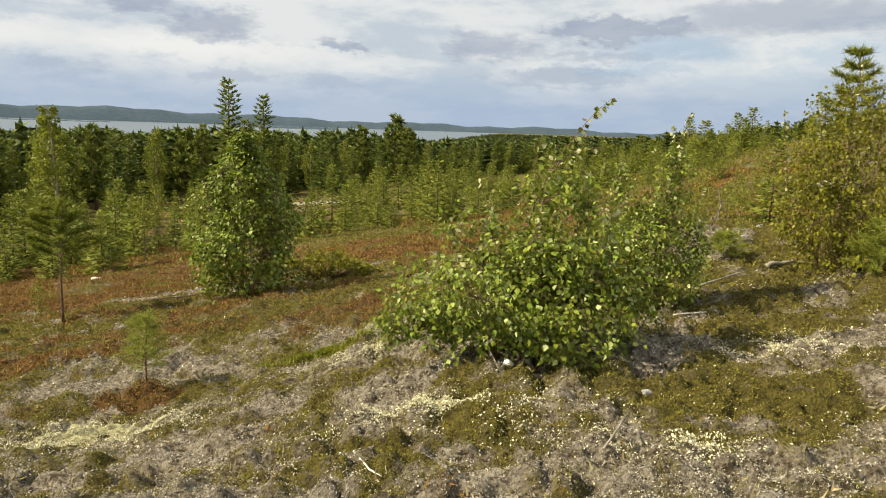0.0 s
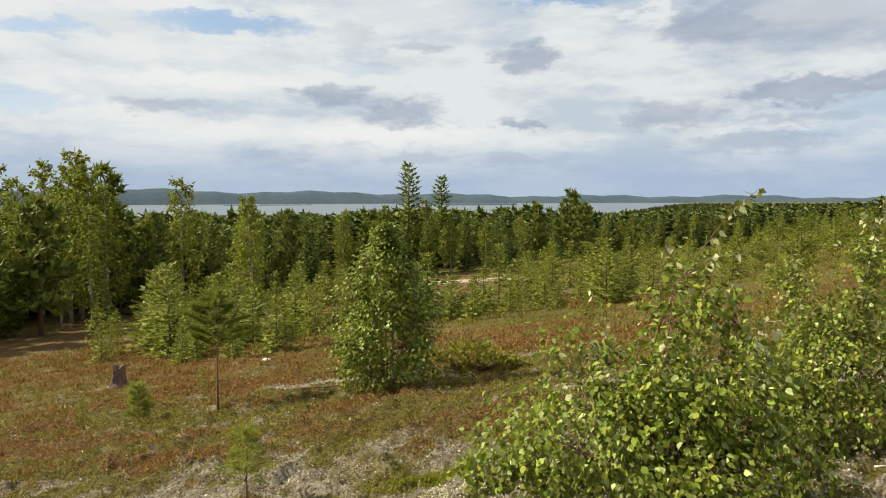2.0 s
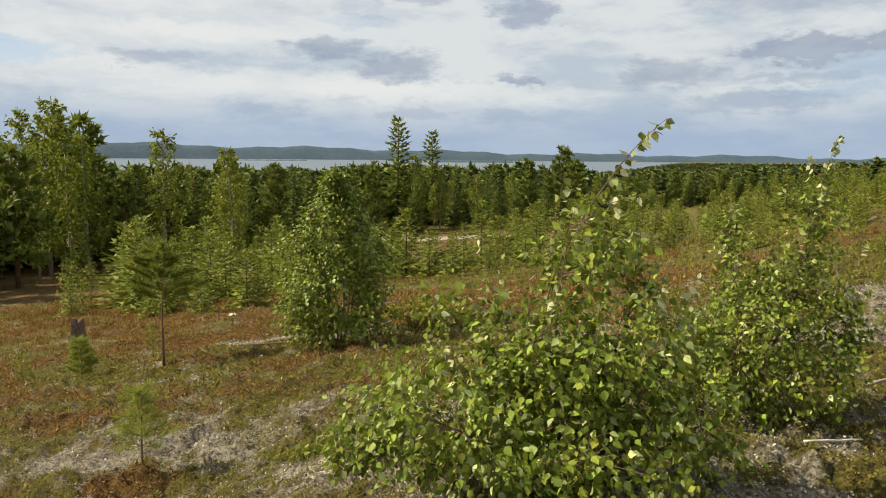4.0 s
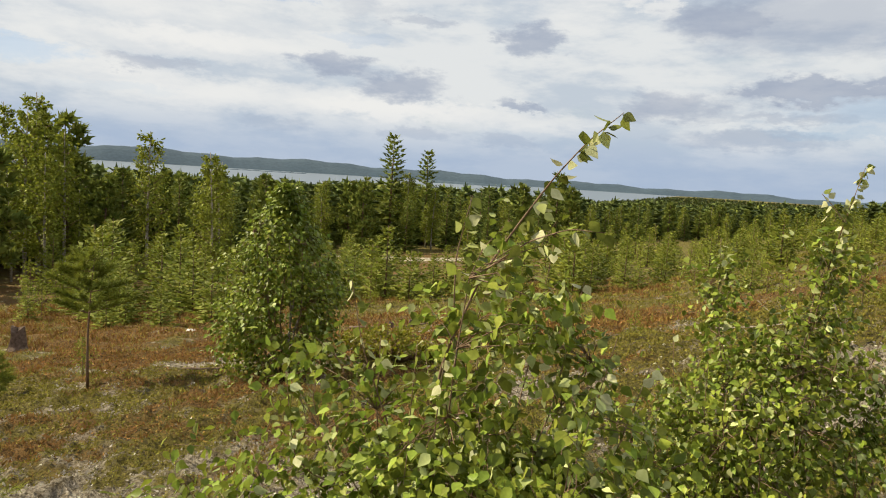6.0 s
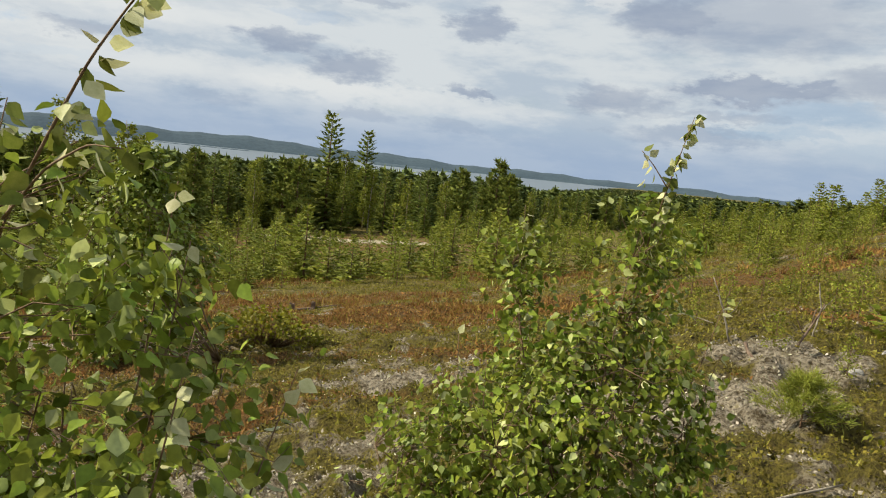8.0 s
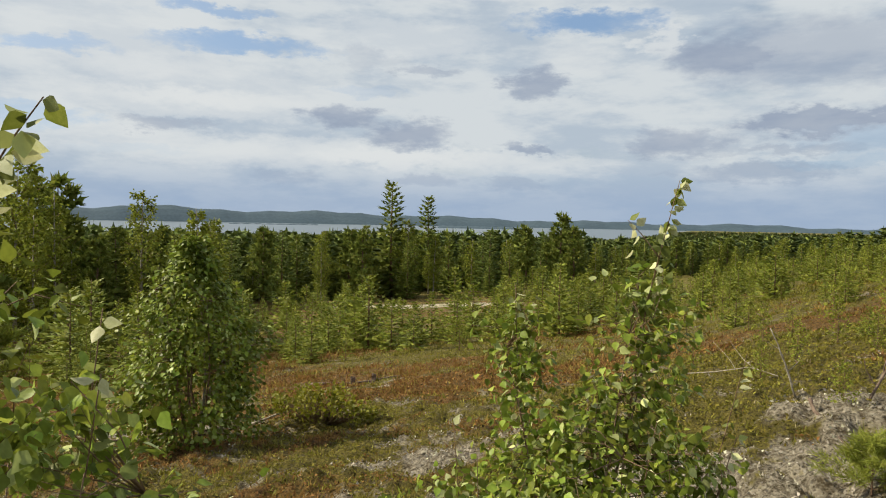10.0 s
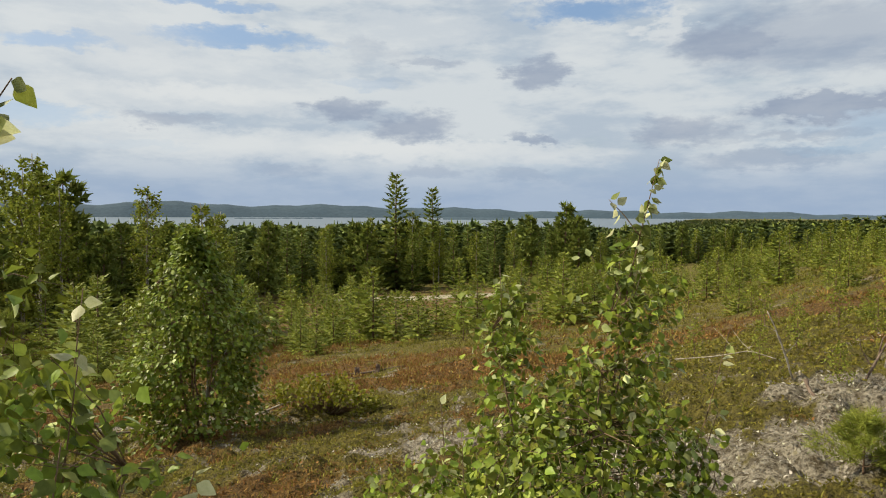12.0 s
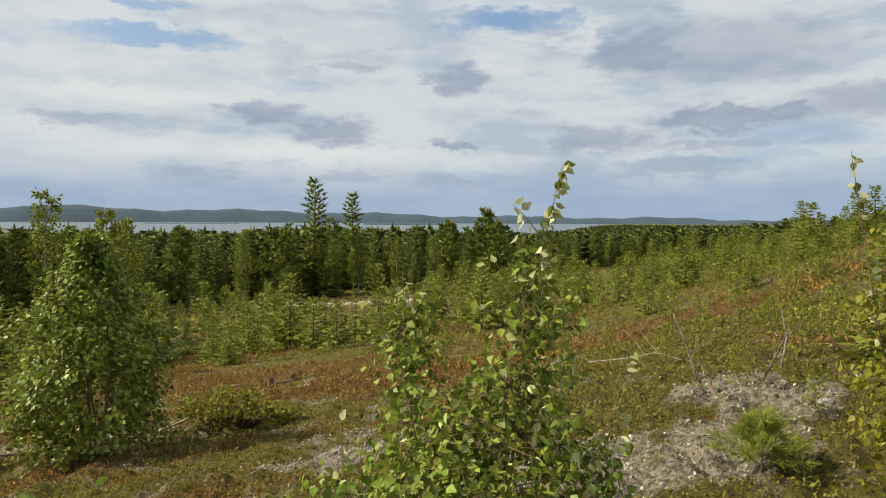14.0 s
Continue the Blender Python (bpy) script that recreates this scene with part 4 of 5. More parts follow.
# ---- the birch bushes by the path ----
A_MORE = [([(0.02, 0.0, 0.4), (x, y, 0.6 * h), (x * 1.15 + 0.05, y * 1.1, h)], 0.004, 16, 0.35) for x, y, h in [(-0.22, 0.0, 1.02), (-0.38, 0.15, 0.98), (0.22, 0.1, 1.25), (0.32, -0.05, 1.12), (-0.62, 0.0, 0.86), (0.12, 0.22, 1.36), (-0.1, -0.15, 1.08), (0.42, 0.15, 1.0)]]
A_SHOOT = [(-0.05, 0.0, 0.0), (-0.16, 0.0, 0.5), (-0.12, -0.02, 0.95), (0.0, -0.04, 1.26), (0.10, -0.06, 1.42), (0.20, -0.08, 1.57), (0.29, -0.09, 1.68), (0.38, -0.10, 1.76)]
A_SIDE = [(0.0, -0.04, 1.27), (0.14, -0.10, 1.38), (0.26, -0.15, 1.43), (0.36, -0.20, 1.43)]
A_SIDE2 = [(-0.09, 0.01, 1.10), (-0.10, 0.02, 1.30), (-0.06, 0.03, 1.50)]
A_SIDE3 = [(-0.3, 0.05, 0.7), (-0.42, 0.08, 0.95), (-0.48, 0.1, 1.18)]
birch_bush("birch_bush", (1.65, 4.41), 26,
           [(-0.28, -0.12, 0.36, 0.80, 0.62, 0.42, 5600), (0.12, 0.0, 0.68, 0.52, 0.45, 0.42, 2900), (0.07, 0.05, 1.12, 0.26, 0.25, 0.30, 600), (-0.85, -0.2, 0.18, 0.34, 0.32, 0.2, 900), (-0.50, 0.1, 0.80, 0.22, 0.22, 0.28, 214), (0.1, -0.45, 0.2, 0.5, 0.3, 0.22, 1150), (0.45, -0.05, 0.35, 0.35, 0.4, 0.35, 1050)],
           0.042, 101, LEAF, "bushy young birch with green leaves and one long wind-bent shoot", "birches by the path",
           [(A_SHOOT, 0.0060, 48, 0.36), (A_SIDE, 0.003, 12, 0.25), (A_SIDE2, 0.003, 16, 0.3), (A_SIDE3, 0.003, 14, 0.3)] + A_MORE)
B_MORE = [([(0.0, 0.0, 0.3), (x, y, 0.6 * h), (x * 1.15 + 0.03, y * 1.1, h)], 0.004, 14, 0.35) for x, y, h in [(0.05, 0.1, 1.02), (-0.4, 0.0, 0.86), (0.22, -0.1, 0.98), (-0.28, -0.2, 0.84), (0.45, 0.05, 0.9), (0.5, 0.25, 1.15)]]
B_SHOOT = [(0.08, 0.04, 0.0), (0.16, 0.06, 0.5), (0.19, 0.08, 0.92), (0.24, 0.08, 1.32), (0.29, 0.08, 1.55), (0.34, 0.08, 1.77)]
B_SIDE = [(0.28, 0.08, 1.50), (0.22, 0.08, 1.58), (0.17, 0.08, 1.63)]
B_LEFT = [(-0.1, 0.1, 0.0), (-0.15, 0.15, 0.6), (-0.22, 0.16, 1.0), (-0.24, 0.16, 1.38)]
birch_bush("birch_bush", (2.78, 5.82), 22,
           [(-0.03, -0.05, 0.36, 0.60, 0.55, 0.44, 4700), (0.05, 0.05, 0.78, 0.42, 0.34, 0.28, 1500), (0.24, 0.10, 1.12, 0.16, 0.15, 0.36, 620), (-0.22, 0.16, 1.08, 0.13, 0.13, 0.24, 380), (-0.45, -0.05, 0.35, 0.35, 0.35, 0.32, 950), (0.42, 0.0, 0.55, 0.22, 0.25, 0.3, 640)],
           0.037, 102, LEAF, "low birch bush with two leafy upright shoots", "birches by the path",
           [(B_SHOOT, 0.0065, 80, 0.40), (B_LEFT, 0.005, 45, 0.45), (B_SIDE, 0.003, 8, 0.3)] + B_MORE)
birch_bush("birch_bush", (5.02, 6.75), 26,
           [(0.0, 0.0, 0.75, 0.62, 0.55, 0.68, 4290), (0.15, 0.1, 1.50, 0.55, 0.42, 0.48, 1900), (-0.36, -0.1, 0.85, 0.24, 0.28, 0.45, 700), (0.0, -0.1, 0.25, 0.7, 0.6, 0.28, 1500), (0.6, -0.3, 0.40, 0.45, 0.45, 0.38, 1485)],
           0.036, 103, LEAF_YELLOW, "olive-yellow birch bush beginning to turn", "birches by the path",
           [([(-0.3, 0, 0), (-0.55, -0.05, 0.9), (-0.70, -0.1, 1.66)], 0.006, 40, 0.4), ([(0.1, 0, 0), (0.12, 0, 1.2), (0.1, 0, 2.15)], 0.006, 40, 0.5), ([(0.3, 0, 0), (0.4, 0.05, 1.3), (0.45, 0.1, 2.2)], 0.006, 40, 0.5), ([(-0.1, 0, 0), (-0.2, 0, 1.2), (-0.3, 0.05, 1.85)], 0.006, 36, 0.5)])


def grown_birch():
    """The full young birch that stands alone on the slope."""
    rng = np.random.default_rng(77)
    x0, y0 = -2.42, 10.9
    root = thing_root("birch_bush", (x0, y0, float(land(x0, y0))))
    stems, at, way = [], [], []
    for k in range(9):
        a = k * 0.7 + rng.normal() * 0.2
        r = 0.0 if k == 0 else rng.uniform(0.35, 0.75)
        tall = 2.6 if k == 0 else rng.uniform(1.4, 2.15) * (1.1 - 0.25 * r)
        line = curve_line((0.08 * math.cos(a), 0.08 * math.sin(a), -0.05), (math.cos(a) * r, math.sin(a) * r, tall), 0.10, rng, 8)
        part("stem", tubes("stem", [(line, np.linspace(0.018, 0.003, 8), 6)], BARK_BIRCH if k < 3 else BARK_TWIG), root)
        stems.append(line)
    nodes = np.concatenate(stems)
    twigs = []
    for _ in range(760):
        z = 2.66 * rng.uniform(0.02, 1.0) ** 0.9
        u = z / 2.66
        a = rng.uniform(0, 2 * np.pi)
        reach = np.interp(u, [0, 0.15, 0.35, 0.6, 0.72, 0.87, 1], [0.78, 0.95, 0.97, 0.78, 0.60, 0.30, 0.04])
        reach *= 0.94 + 0.16 * math.sin(2 * a + 5 * u) * math.sin(3 * a - 9 * u + 1) + 0.18 * math.sin(5 * a + 14 * u) * math.sin(21 * u)
        r = reach * rng.uniform(0.25, 1.08) ** 0.6
        p = np.array([math.cos(a) * r, math.sin(a) * r, z])
        q = nodes[np.argmin(np.sum((nodes - p) ** 2, 1) + np.maximum(nodes[:, 2] - p[2], 0))]
        twigs.append(([q, (p + q) / 2 + [0, 0, -0.02], p], [0.005, 0.003, 0.001], 4))
        for _ in range(15):
            at.append(p + (q - p) * rng.uniform(-0.12, 0.35) + rng.normal(size=3) * [0.075, 0.075, 0.05])
            way.append(np.array([math.cos(a), math.sin(a), -0.7]) + rng.normal(size=3) * 0.7)
    at = np.array(at)
    at[:, 2] = np.maximum(at[:, 2], 0.04)
    facing = unit(at - [0, 0, 0.9]) + [0, 0, 0.5] + rng.normal(size=at.shape) * 0.6
    tagged(part("fine_branchwork", tubes("fine_branchwork", twigs, BARK_TWIG), root), kind="stuff")
    tagged(part("foliage", pieces("foliage", BIRCH_V, BIRCH_F, turns(way, rng, rng.uniform(0.045, 0.085, len(at)), facing), at, LEAF_LONE), root), kind="stuff")
    return tagged(root, "full rounded young birch standing alone on the slope", "tree")


grown_birch()


def small_pine(name, x, y, h, bare, reach, label, seed, needle=0.07, count=70, mat=YOUNG_PINE):
    """A pine young enough to show its needles: stem, whorled limbs, tufts of needles."""
    rng = np.random.default_rng(seed)
    root = thing_root(name, (x, y, float(land(x, y))))
    line = curve_line((0, 0, -0.04), (rng.normal() * 0.03 * h, 0, h), 0.01 * h, rng, 8)
    part("trunk", tubes("trunk", [(line, np.linspace(0.011 * h + 0.003, 0.003, 8), 6)], BARK_PINE), root)
    at, way = [], []
    k = 0
    for z in np.linspace(bare, 0.96, 6):
        for a in np.arange(5) / 5 * 2 * np.pi + rng.uniform(0, 6):
            r = reach * (1 - 0.7 * (z - bare) / (1 - bare)) * rng.uniform(0.6, 1.15)
            base = np.array([0, 0, z * h])
            end = base + [math.cos(a) * r, math.sin(a) * r, r * rng.uniform(0.15, 0.6)]
            part("limb", tubes("limb", [([base, (base + end) / 2 + [0, 0, -0.04 * r], end], [0.004 * h + 0.001, 0.003 * h, 0.0015], 4)], BARK_PINE), root)
            for s in np.linspace(0.3, 1.0, max(3, int(r / needle * 2.2))):
                p = base + (end - base) * s
                n = max(5, int(count * needle / (r + 0.05)))
                for _ in range(min(n, 44)):
                    at.append(p + rng.normal(size=3) * 0.012)
                    way.append(unit(end - base) * 0.8 + rng.normal(size=3) * 0.6 + [0, 0, 0.2])
    for _ in range(60):
        at.append((0, 0, h * rng.uniform(0.9, 1.0)))
        way.append(rng.normal(size=3) * 0.5 + [0, 0, 0.9])
    part("needles", pieces("needles", BLADE_V, BLADE_F, turns(way, rng, rng.uniform(0.8, 1.3, len(at)) * needle), at, mat), root)
    return tagged(root, label, "tree")


small_pine("small_pine", -5.45, 10.65, 1.95, 0.56, 0.70, "small pine with a bare thin stem and tufted green crown", 201, 0.11, 170)
small_pine("small_pine", 6.9, 9.9, 2.6, 0.60, 0.42, "slender pine with a tufted crown on the crest", 206, 0.11, 150)
small_pine("pine_sapling", -1.81, 5.61, 0.66, 0.3, 0.26, "knee-high pine sapling with soft yellow-green needles", 202, 0.062, 56, SAPLING)
small_pine("pine_sapling", 5.15, 6.05, 0.5, 0.1, 0.35, "knee-high pine sapling with soft yellow-green needles", 203, 0.07, 140, SAPLING)
small_pine("pine_sapling", 4.3, 7.7, 0.30, 0.1, 0.27, "low pine sapling with yellow-green needles on lichen", 204, 0.06, 80, SAPLING)
small_pine("pine_sapling", -6.8, 10.3, 0.6, 0.1, 0.3, "knee-high pine sapling with soft yellow-green needles", 205, 0.08, 140, SAPLING)


def low_shrub():
    rng = np.random.default_rng(301)
    x0, y0 = -1.3, 12.3
    root = thing_root("low_shrub", (x0, y0, float(land(x0, y0))))
    at, way, twigs = [], [], []
    for _ in range(130):
        a, r = rng.uniform(0, 6.28), rng.uniform(0, 1) ** 0.5
        p = np.array([0.85 * r * math.cos(a), 0.42 * r * math.sin(a), 0.42 * (1 - 0.7 * r * r) * rng.uniform(0.6, 1.1) + 0.05])
        twigs.append(([(p[0] * 0.3, p[1] * 0.3, -0.02), (p[0] * 0.7, p[1] * 0.7, p[2] * 0.7), p], [0.006, 0.004, 0.0015], 4))
        for _ in range(11):
            at.append(p + rng.normal(size=3) * 0.06)
            way.append(rng.normal(size=3) + [0, 0, -0.2])
    tagged(part("branchwork", tubes("branchwork", twigs, BARK_TWIG), root), kind="stuff")
    tagged(part("foliage", pieces("foliage", BIRCH_V, BIRCH_F, turns(way, rng, rng.uniform(0.045, 0.075, len(at)), np.tile([0, 0, 1.0], (len(at), 1)) + rng.normal(size=(len(at), 3)) * 0.5), at, LEAF_YELLOW), root), kind="stuff")
    return tagged(root, "low spreading shrub with yellow-green leaves", "shrub")


low_shrub()


# ---- wood and stones on the ground ----
def stick(name, points, thick, mat, label, category="branch", twigs=(), seed=0):
    rng = np.random.default_rng(seed)
    pts = [np.array([x, y, float(land(x, y)) + up]) for x, y, up in points]
    tt = np.linspace(0, len(pts) - 1, 3 * len(pts))
    line = np.stack([np.interp(tt, np.arange(len(pts)), np.array(pts)[:, i]) for i in range(3)], 1)
    line += rng.normal(size=line.shape) * thick * 0.25
    root = thing_root(name, (0, 0, 0))
    part("stem", tubes("stem", [(line, np.linspace(thick, thick * 0.45, len(line)) * rng.uniform(0.85, 1.15, len(line)), 7)], mat), root)
    for start, dx, dy, dz in twigs:
        p = line[int(start * (len(line) - 1))]
        part("twig", tubes("twig", [(curve_line(p, p + np.array([dx, dy, dz]), 0.03, rng, 5), np.linspace(thick * 0.5, thick * 0.15, 5), 5)], mat), root)
    return tagged(root, label, category)


stick("fallen_branch", [(3.55, 13.0, 0.12), (3.95, 12.5, 0.14), (4.26, 11.5, 0.12), (4.42, 10.8, 0.05)], 0.009, DEAD_WOOD, "grey dead branch lying across the heath", twigs=[(0.55, -0.2, 0.5, 0.22), (0.8, -0.2, 0.5, 0.2)], seed=1)
stick("dry_twig", [(4.70, 9.33, -0.02), (4.85, 9.45, 0.20), (5.02, 9.6, 0.42)], 0.014, STUMP_WOOD, "dark dry twig sticking up from the lichen", twigs=[(0.5, -0.1, 0.0, 0.2), (0.7, 0.1, 0.1, 0.15)], seed=2)
stick("dry_twig", [(4.33, 9.30, 0.14), (4.37, 9.0, 0.04), (4.43, 8.56, 0.0)], 0.017, STUMP_WOOD, "short dark twig lying on grey lichen", seed=3)
stick("dry_twig", [(4.39, 10.03, -0.02), (4.30, 10.05, 0.32), (4.18, 10.1, 0.66)], 0.011, DEAD_WOOD, "thin grey dry twig standing in the heath", twigs=[(0.4, 0.12, 0.0, 0.2), (0.6, -0.14, 0.05, 0.16)], seed=13)
stick("dry_twig", [(5.10, 10.0, -0.02), (5.16, 10.05, 0.25), (5.12, 10.1, 0.5)], 0.009, DEAD_WOOD, "thin grey dry twig standing in the heath", twigs=[(0.5, 0.1, 0.0, 0.15)], seed=14)
stick("birch_stick", [(0.52, 2.68, 0.015), (0.62, 2.45, 0.02), (0.68, 2.38, 0.02)], 0.006, PALE_WOOD, "pale peeled stick lying on the lichen", twigs=[(0.5, 0.07, 0.02, 0.01)], seed=4)
stick("birch_stick", [(2.90, 5.22, 0.04), (3.22, 5.30, 0.03)], 0.008, PALE_WOOD, "thin pale stick under the birch bush", seed=5)
stick("grey_log", [(4.40, 6.80, 0.03), (4.65, 6.88, 0.04), (4.95, 6.98, 0.03)], 0.032, DEAD_WOOD, "weathered grey log lying beside the bush", seed=6)
stick("grey_log", [(3.55, 6.35, 0.02), (4.15, 6.65, 0.03)], 0.012, DEAD_WOOD, "thin weathered branch lying on the lichen", seed=7)
stick("birch_stick", [(1.20, 3.98, 0.16), (1.26, 3.80, 0.08), (1.31, 3.68, 0.01)], 0.006, DEAD_WOOD, "peeled brown stick leaning out of the birch bush", seed=8)
stick("dead_branch", [(-4.5, 11.6, 0.03), (-3.9, 11.75, 0.04), (-3.3, 11.7, 0.05)], 0.02, STUMP_WOOD, "dark dead branch lying under the birch", seed=9)
stick("grey_log", [(-4.0, 17.4, 0.02), (-3.0, 17.5, 0.03), (-1.9, 17.8, 0.02)], 0.035, STUMP_WOOD, "dark rotten log lying in the heather", seed=10)
stick("dead_branch", [(-2.5, 12.4, 0.05), (-1.9, 12.45, 0.16), (-1.4, 12.35, 0.22)], 0.02, DEAD_WOOD, "grey dead branch leaning in the low shrub", seed=11)
stick("birch_stick", [(1.72, 2.62, 0.02), (1.92, 2.98, 0.03)], 0.007, DEAD_WOOD, "thin grey twig lying on the lichen", seed=12)


def stump(x, y, r, h, label, seed):
    rng = np.random.default_rng(seed)
    root = thing_root("tree_stump", (x, y, float(land(x, y))))
    v, f = [], []
    n = 14
    rows = [(1.45, -0.05), (1.1, 0.15 * h), (0.95, 0.6 * h), (0.92, h), (0.5, h * 0.96), (0.05, h * 0.93)]
    for q, z in rows:
        for k in range(n):
            a = k / n * 2 * math.pi
            w = r * q * (1 + 0.10 * math.sin(3 * a + seed) + 0.06 * rng.normal())
            v.append((math.cos(a) * w, math.sin(a) * w, z + (0.14 * h * math.sin(2 * a + seed) if z > 0.9 * h else 0)))
    for i in range(len(rows) - 1):
        for k in range(n):
            f.append((i * n + k, i * n + (k + 1) % n, (i + 1) * n + (k + 1) % n, (i + 1) * n + k))
    f.append(tuple(range((len(rows) - 1) * n, len(rows) * n)))
    me = bpy.data.meshes.new("stump_body")
    me.from_pydata(v, [], f)
    me.materials.append(STUMP_WOOD)
    part("body", me, root)
    return tagged(root, label, "stump")


stump(-11.0, 14.7, 0.16, 0.48, "dark weathered tree stump in the heather", 1)
stump(-2.95, 17.35, 0.06, 0.18, "short dark stump beside the rotten log", 2)
stump(-2.55, 17.6, 0.05, 0.15, "short dark stump beside the rotten log", 3)


def stone(x, y, sx, sy, sz, mat, label, seed):
    bm = bmesh.new()
    bmesh.ops.create_icosphere(bm, subdivisions=3, radius=1)
    for v in bm.verts:
        k = 1 + 0.28 * noise.noise(v.co * 1.3 + Vector((seed, 0, 0))) + 0.10 * noise.noise(v.co * 4 + Vector((0, seed, 0)))
        v.co = Vector((v.co.x * sx * k, v.co.y * sy * k, v.co.z * sz * k))
    me = bpy.data.meshes.new("stone")
    bm.to_mesh(me)
    bm.free()
    me.materials.append(mat)
    ob = new("stone", me)
    ob.location = (x, y, float(land(x, y)) + sz * 0.35)
    return tagged(ob, label, "stone")


stone(-8.43, 17.5, 0.15, 0.06, 0.05, STONE_WHITE, "small white stone lying in the heather", 1)
stone(1.36, 3.78, 0.035, 0.03, 0.05, STONE_WHITE, "small white stone at the foot of the birch bush", 2)
stone(2.15, 3.40, 0.03, 0.022, 0.018, STONE_GREY, "small pale stone on the lichen", 3)
stone(5.6, 9.6, 0.07, 0.05, 0.035, STONE_GREY, "rounded grey stone on bare lichen", 4)
stone(5.15, 9.1, 0.06, 0.05, 0.03, STONE_GREY, "small grey stone on bare lichen", 5)
stone(9.5, 14.5, 0.45, 0.3, 0.16, STONE_GREY, "grey boulder on the ridge", 6)
stone(2.1, 2.05, 0.08, 0.06, 0.03, STONE_GREY, "flat grey stone sunk in the lichen", 7)

# ---- ground cover, past counting ----
grng = np.random.default_rng(9)


def ground_points(n, far, wide=1.0):
    """Places over the heath in front, denser near the path."""
    d = 1.2 + (far - 1.2) * grng.uniform(0, 1, n) ** 1.5
    a = grng.uniform(-0.75, 0.95, n) * wide
    return 1.6 - np.sin(a) * d, 0.3 + np.cos(a) * d


def sprigs(name, x, y, blades, tall, lean, mat, label, category):
    n = len(x)
    z = land(x, y) + relief(x, y)
    at = np.repeat(np.stack([x, y, z - 0.01], 1), blades, 0)
    tall = np.repeat(tall, blades) * grng.uniform(0.6, 1.2, n * blades)
    at = at + grng.normal(size=at.shape) * (tall * 0.45)[:, None] * [1, 1, 0.1]
    way = grng.normal(size=at.shape) * lean + [0.1, 0, 1]
    m = turns(way, grng, tall)
    m[:, :, 0] *= 3.2
    return tagged(new(name, pieces(name, BLADE_V, BLADE_F, m, at, mat)), label, category, kind="stuff")


x, y = ground_points(90000, 34)
moss_k, heath_k, _ = heath_masks(x, y)
dice = grng.uniform(0, 1, len(x))
pick = dice < (heath_k - 0.30) * 1.5
d = np.hypot(x - 2, y - 2)
sprigs("heather", x[pick], y[pick], 6, (0.030 + 0.0042 * d[pick]) * (0.5 + 1.1 * lumps(x[pick], y[pick], 0.55, 17)), 1.0, HEATHER, "red-brown heather in low patches", "heather")
pick = (dice > 0.35) & (grng.uniform(0, 1, len(x)) < (moss_k - 0.2) * 1.1) & (heath_k < 0.65)
sprigs("crowberry", x[pick], y[pick], 6, (0.020 + 0.0036 * d[pick]) * (0.5 + 1.1 * lumps(x[pick], y[pick], 0.45, 18)), 1.1, MOSS, "olive-green crowberry and moss sprigs", "ground plant")
x, y = ground_points(420, 20)
sprigs("dry_grass", x, y, 5, np.full(len(x), 0.05), 0.5, DRY_GRASS, "thin straw-coloured dry grass blades", "grass")


def flakes(name, x, y, size, mat, label, category, up=0.004):
    """Small curled lobes and leaves lying on the ground at all tilts."""
    n = len(x)
    at = np.stack([x, y, land(x, y) + relief(x, y) + up + grng.uniform(0, 0.35, n) * size], 1)
    way = grng.normal(size=(n, 3)) * [1, 1, 0.7] + [0, 0, 0.5]
    facing = grng.normal(size=(n, 3)) * 0.8 + [0, 0, 0.8]
    return tagged(new(name, pieces(name, SMALL_V, SMALL_F, turns(way, grng, size, facing), at, mat)), label, category, kind="stuff")


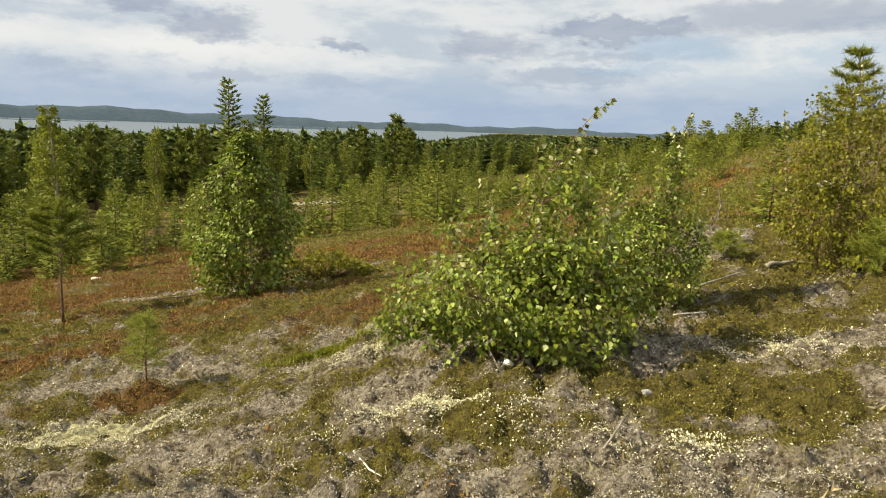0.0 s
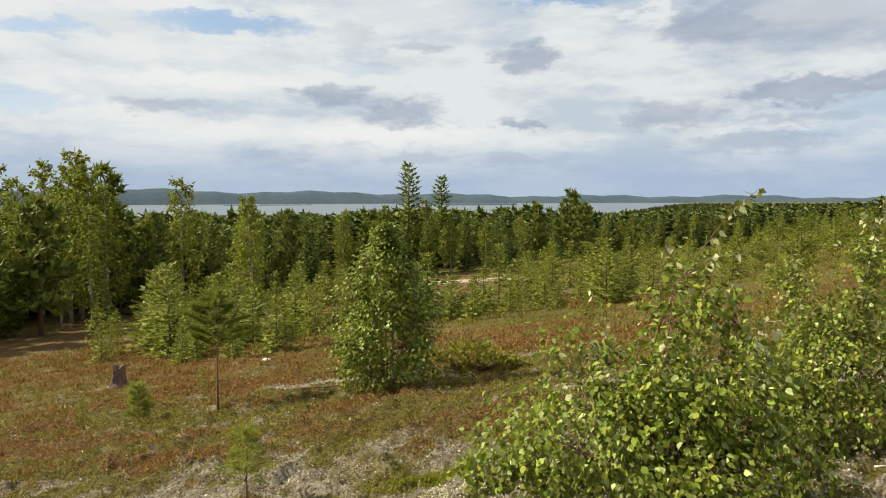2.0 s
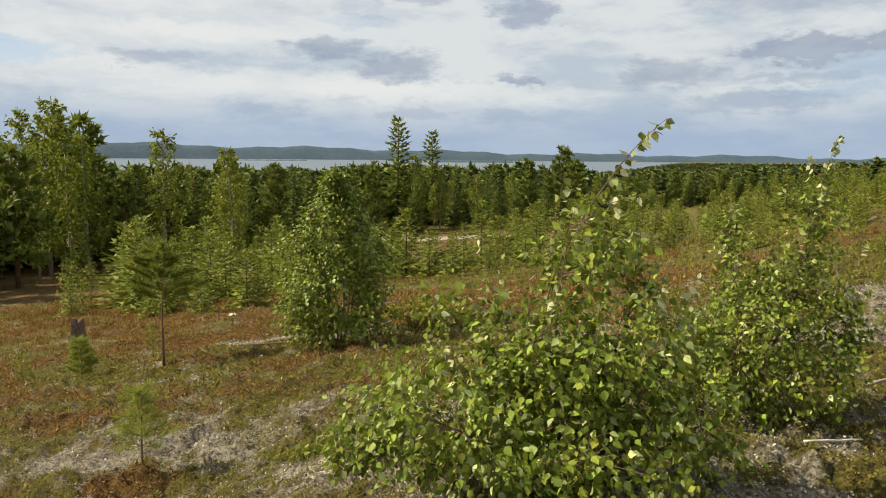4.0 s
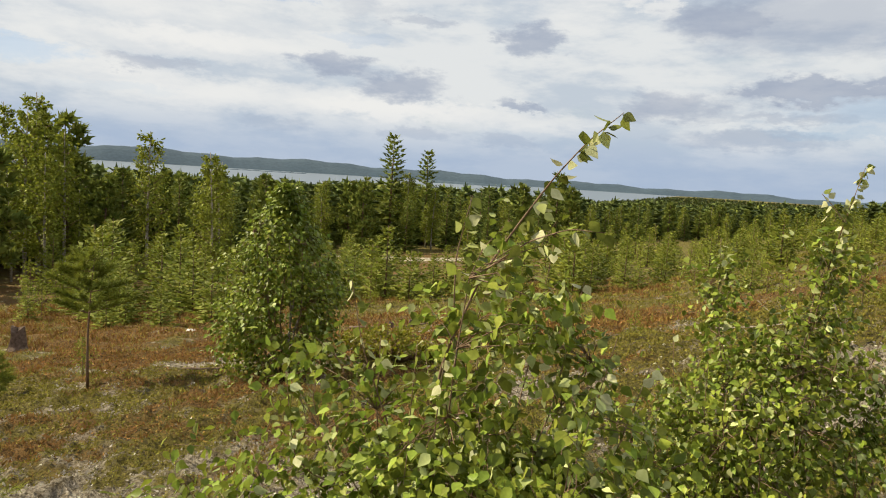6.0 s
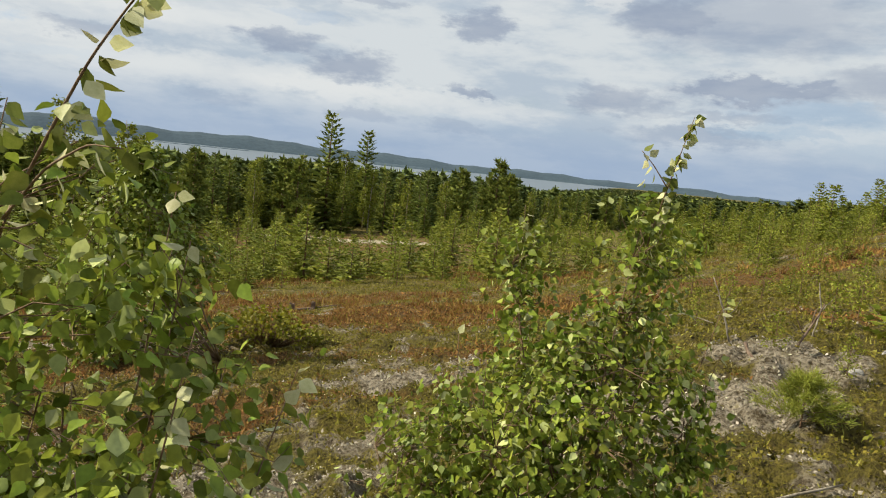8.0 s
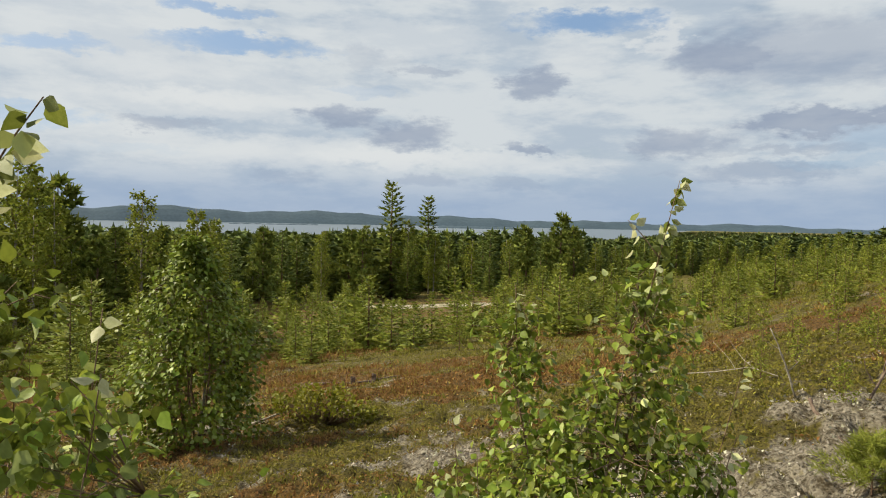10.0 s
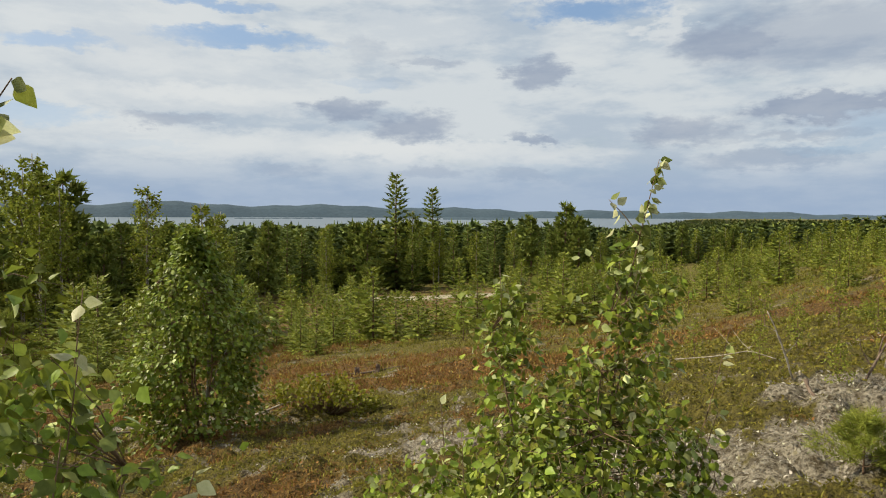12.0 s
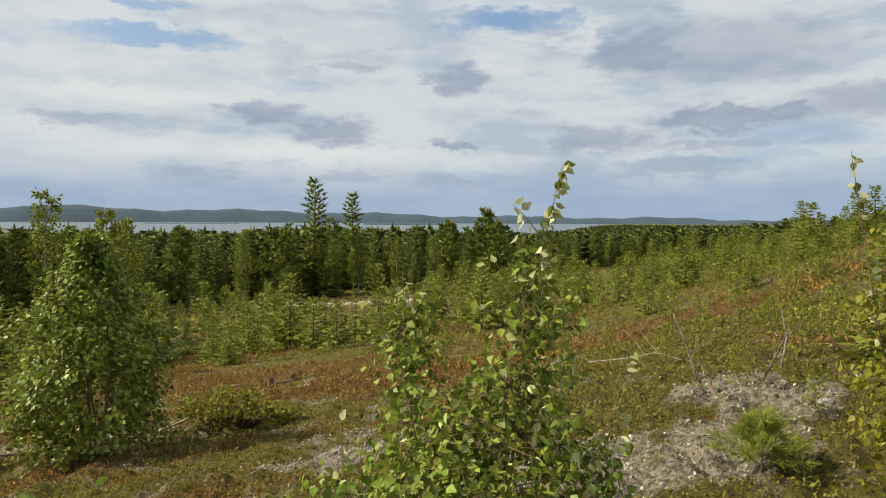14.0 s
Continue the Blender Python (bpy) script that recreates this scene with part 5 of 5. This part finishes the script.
x, y = ground_points(230000, 17)
moss_k, heath_k, _ = heath_masks(x, y)
d = np.hypot(x - 1.5, y - 1.0)
size = (0.007 + 0.0022 * d) * grng.uniform(0.5, 1.5, len(x))
grain = grng.normal(size=len(x)) * 0.10
brown = heath_k + grain * 0.8 > 0.52
olive = ~brown & (moss_k + grain > 0.56)
grey = ~brown & ~olive & (grng.uniform(0, 1, len(x)) < 0.6)
flakes("heather_litter", x[brown], y[brown], size[brown], FLAKE_BROWN, "red-brown heather litter in patches on the heath", "heather")
flakes("crowberry_leaves", x[olive], y[olive], size[olive], FLAKE_OLIVE, "small olive-green crowberry leaves creeping over lichen", "ground plant")
flakes("lichen_flakes", x[grey], y[grey], size[grey], FLAKE_GREY, "grey crumbly reindeer lichen covering the ground", "lichen")


def patch(cx, cy, rx, ry, n):
    a, r = grng.uniform(0, 6.28, n), np.abs(grng.normal(size=n)) * 0.55
    return cx + np.cos(a) * r * rx, cy + np.sin(a) * r * ry


spots = [patch(-1.65, 4.42, 0.66, 0.36, 42000), patch(0.35, 5.0, 0.7, 0.25, 4200), patch(0.9, 3.3, 1.0, 0.4, 5200), patch(3.3, 4.3, 0.6, 0.35, 5200), patch(2.2, 2.8, 0.9, 0.4, 3000)]
x, y = patch(-0.2, 5.72, 0.62, 0.22, 1500)
sprigs("green_moss", x, y, 5, np.full(len(x), 0.035), 0.9, MOSS_BRIGHT, "bright green moss patch among pale lichen", "moss")
x, y = np.concatenate([s[0] for s in spots]), np.concatenate([s[1] for s in spots])
pick = lumps(x, y, 0.16, 12) + grng.normal(size=len(x)) * 0.06 > np.where(x < -0.6, 0.30, 0.50)
x, y = x[pick], y[pick]
flakes("cream_lichen", x, y, grng.uniform(0.007, 0.018, len(x)), FLAKE_CREAM, "cream-white reindeer lichen in crisp cushions", "lichen", 0.012)

x, y = ground_points(120000, 7)
moss_k, heath_k, _ = heath_masks(x, y)
pick = (lumps(x, y, 0.21, 31) * 0.7 + lumps(x, y, 0.07, 32) * 0.3 + 0.25 * lumps(x, y, 1.3, 33) > 0.72) & (heath_k < 0.4) & (moss_k < 0.75)
x, y = x[pick], y[pick]
flakes("pale_lichen", x, y, grng.uniform(0.004, 0.012, len(x)) * (0.7 + 0.08 * np.hypot(x - 1, y)), FLAKE_PALE, "pale grey lichen in crisp clumps on the heath", "lichen", 0.010)
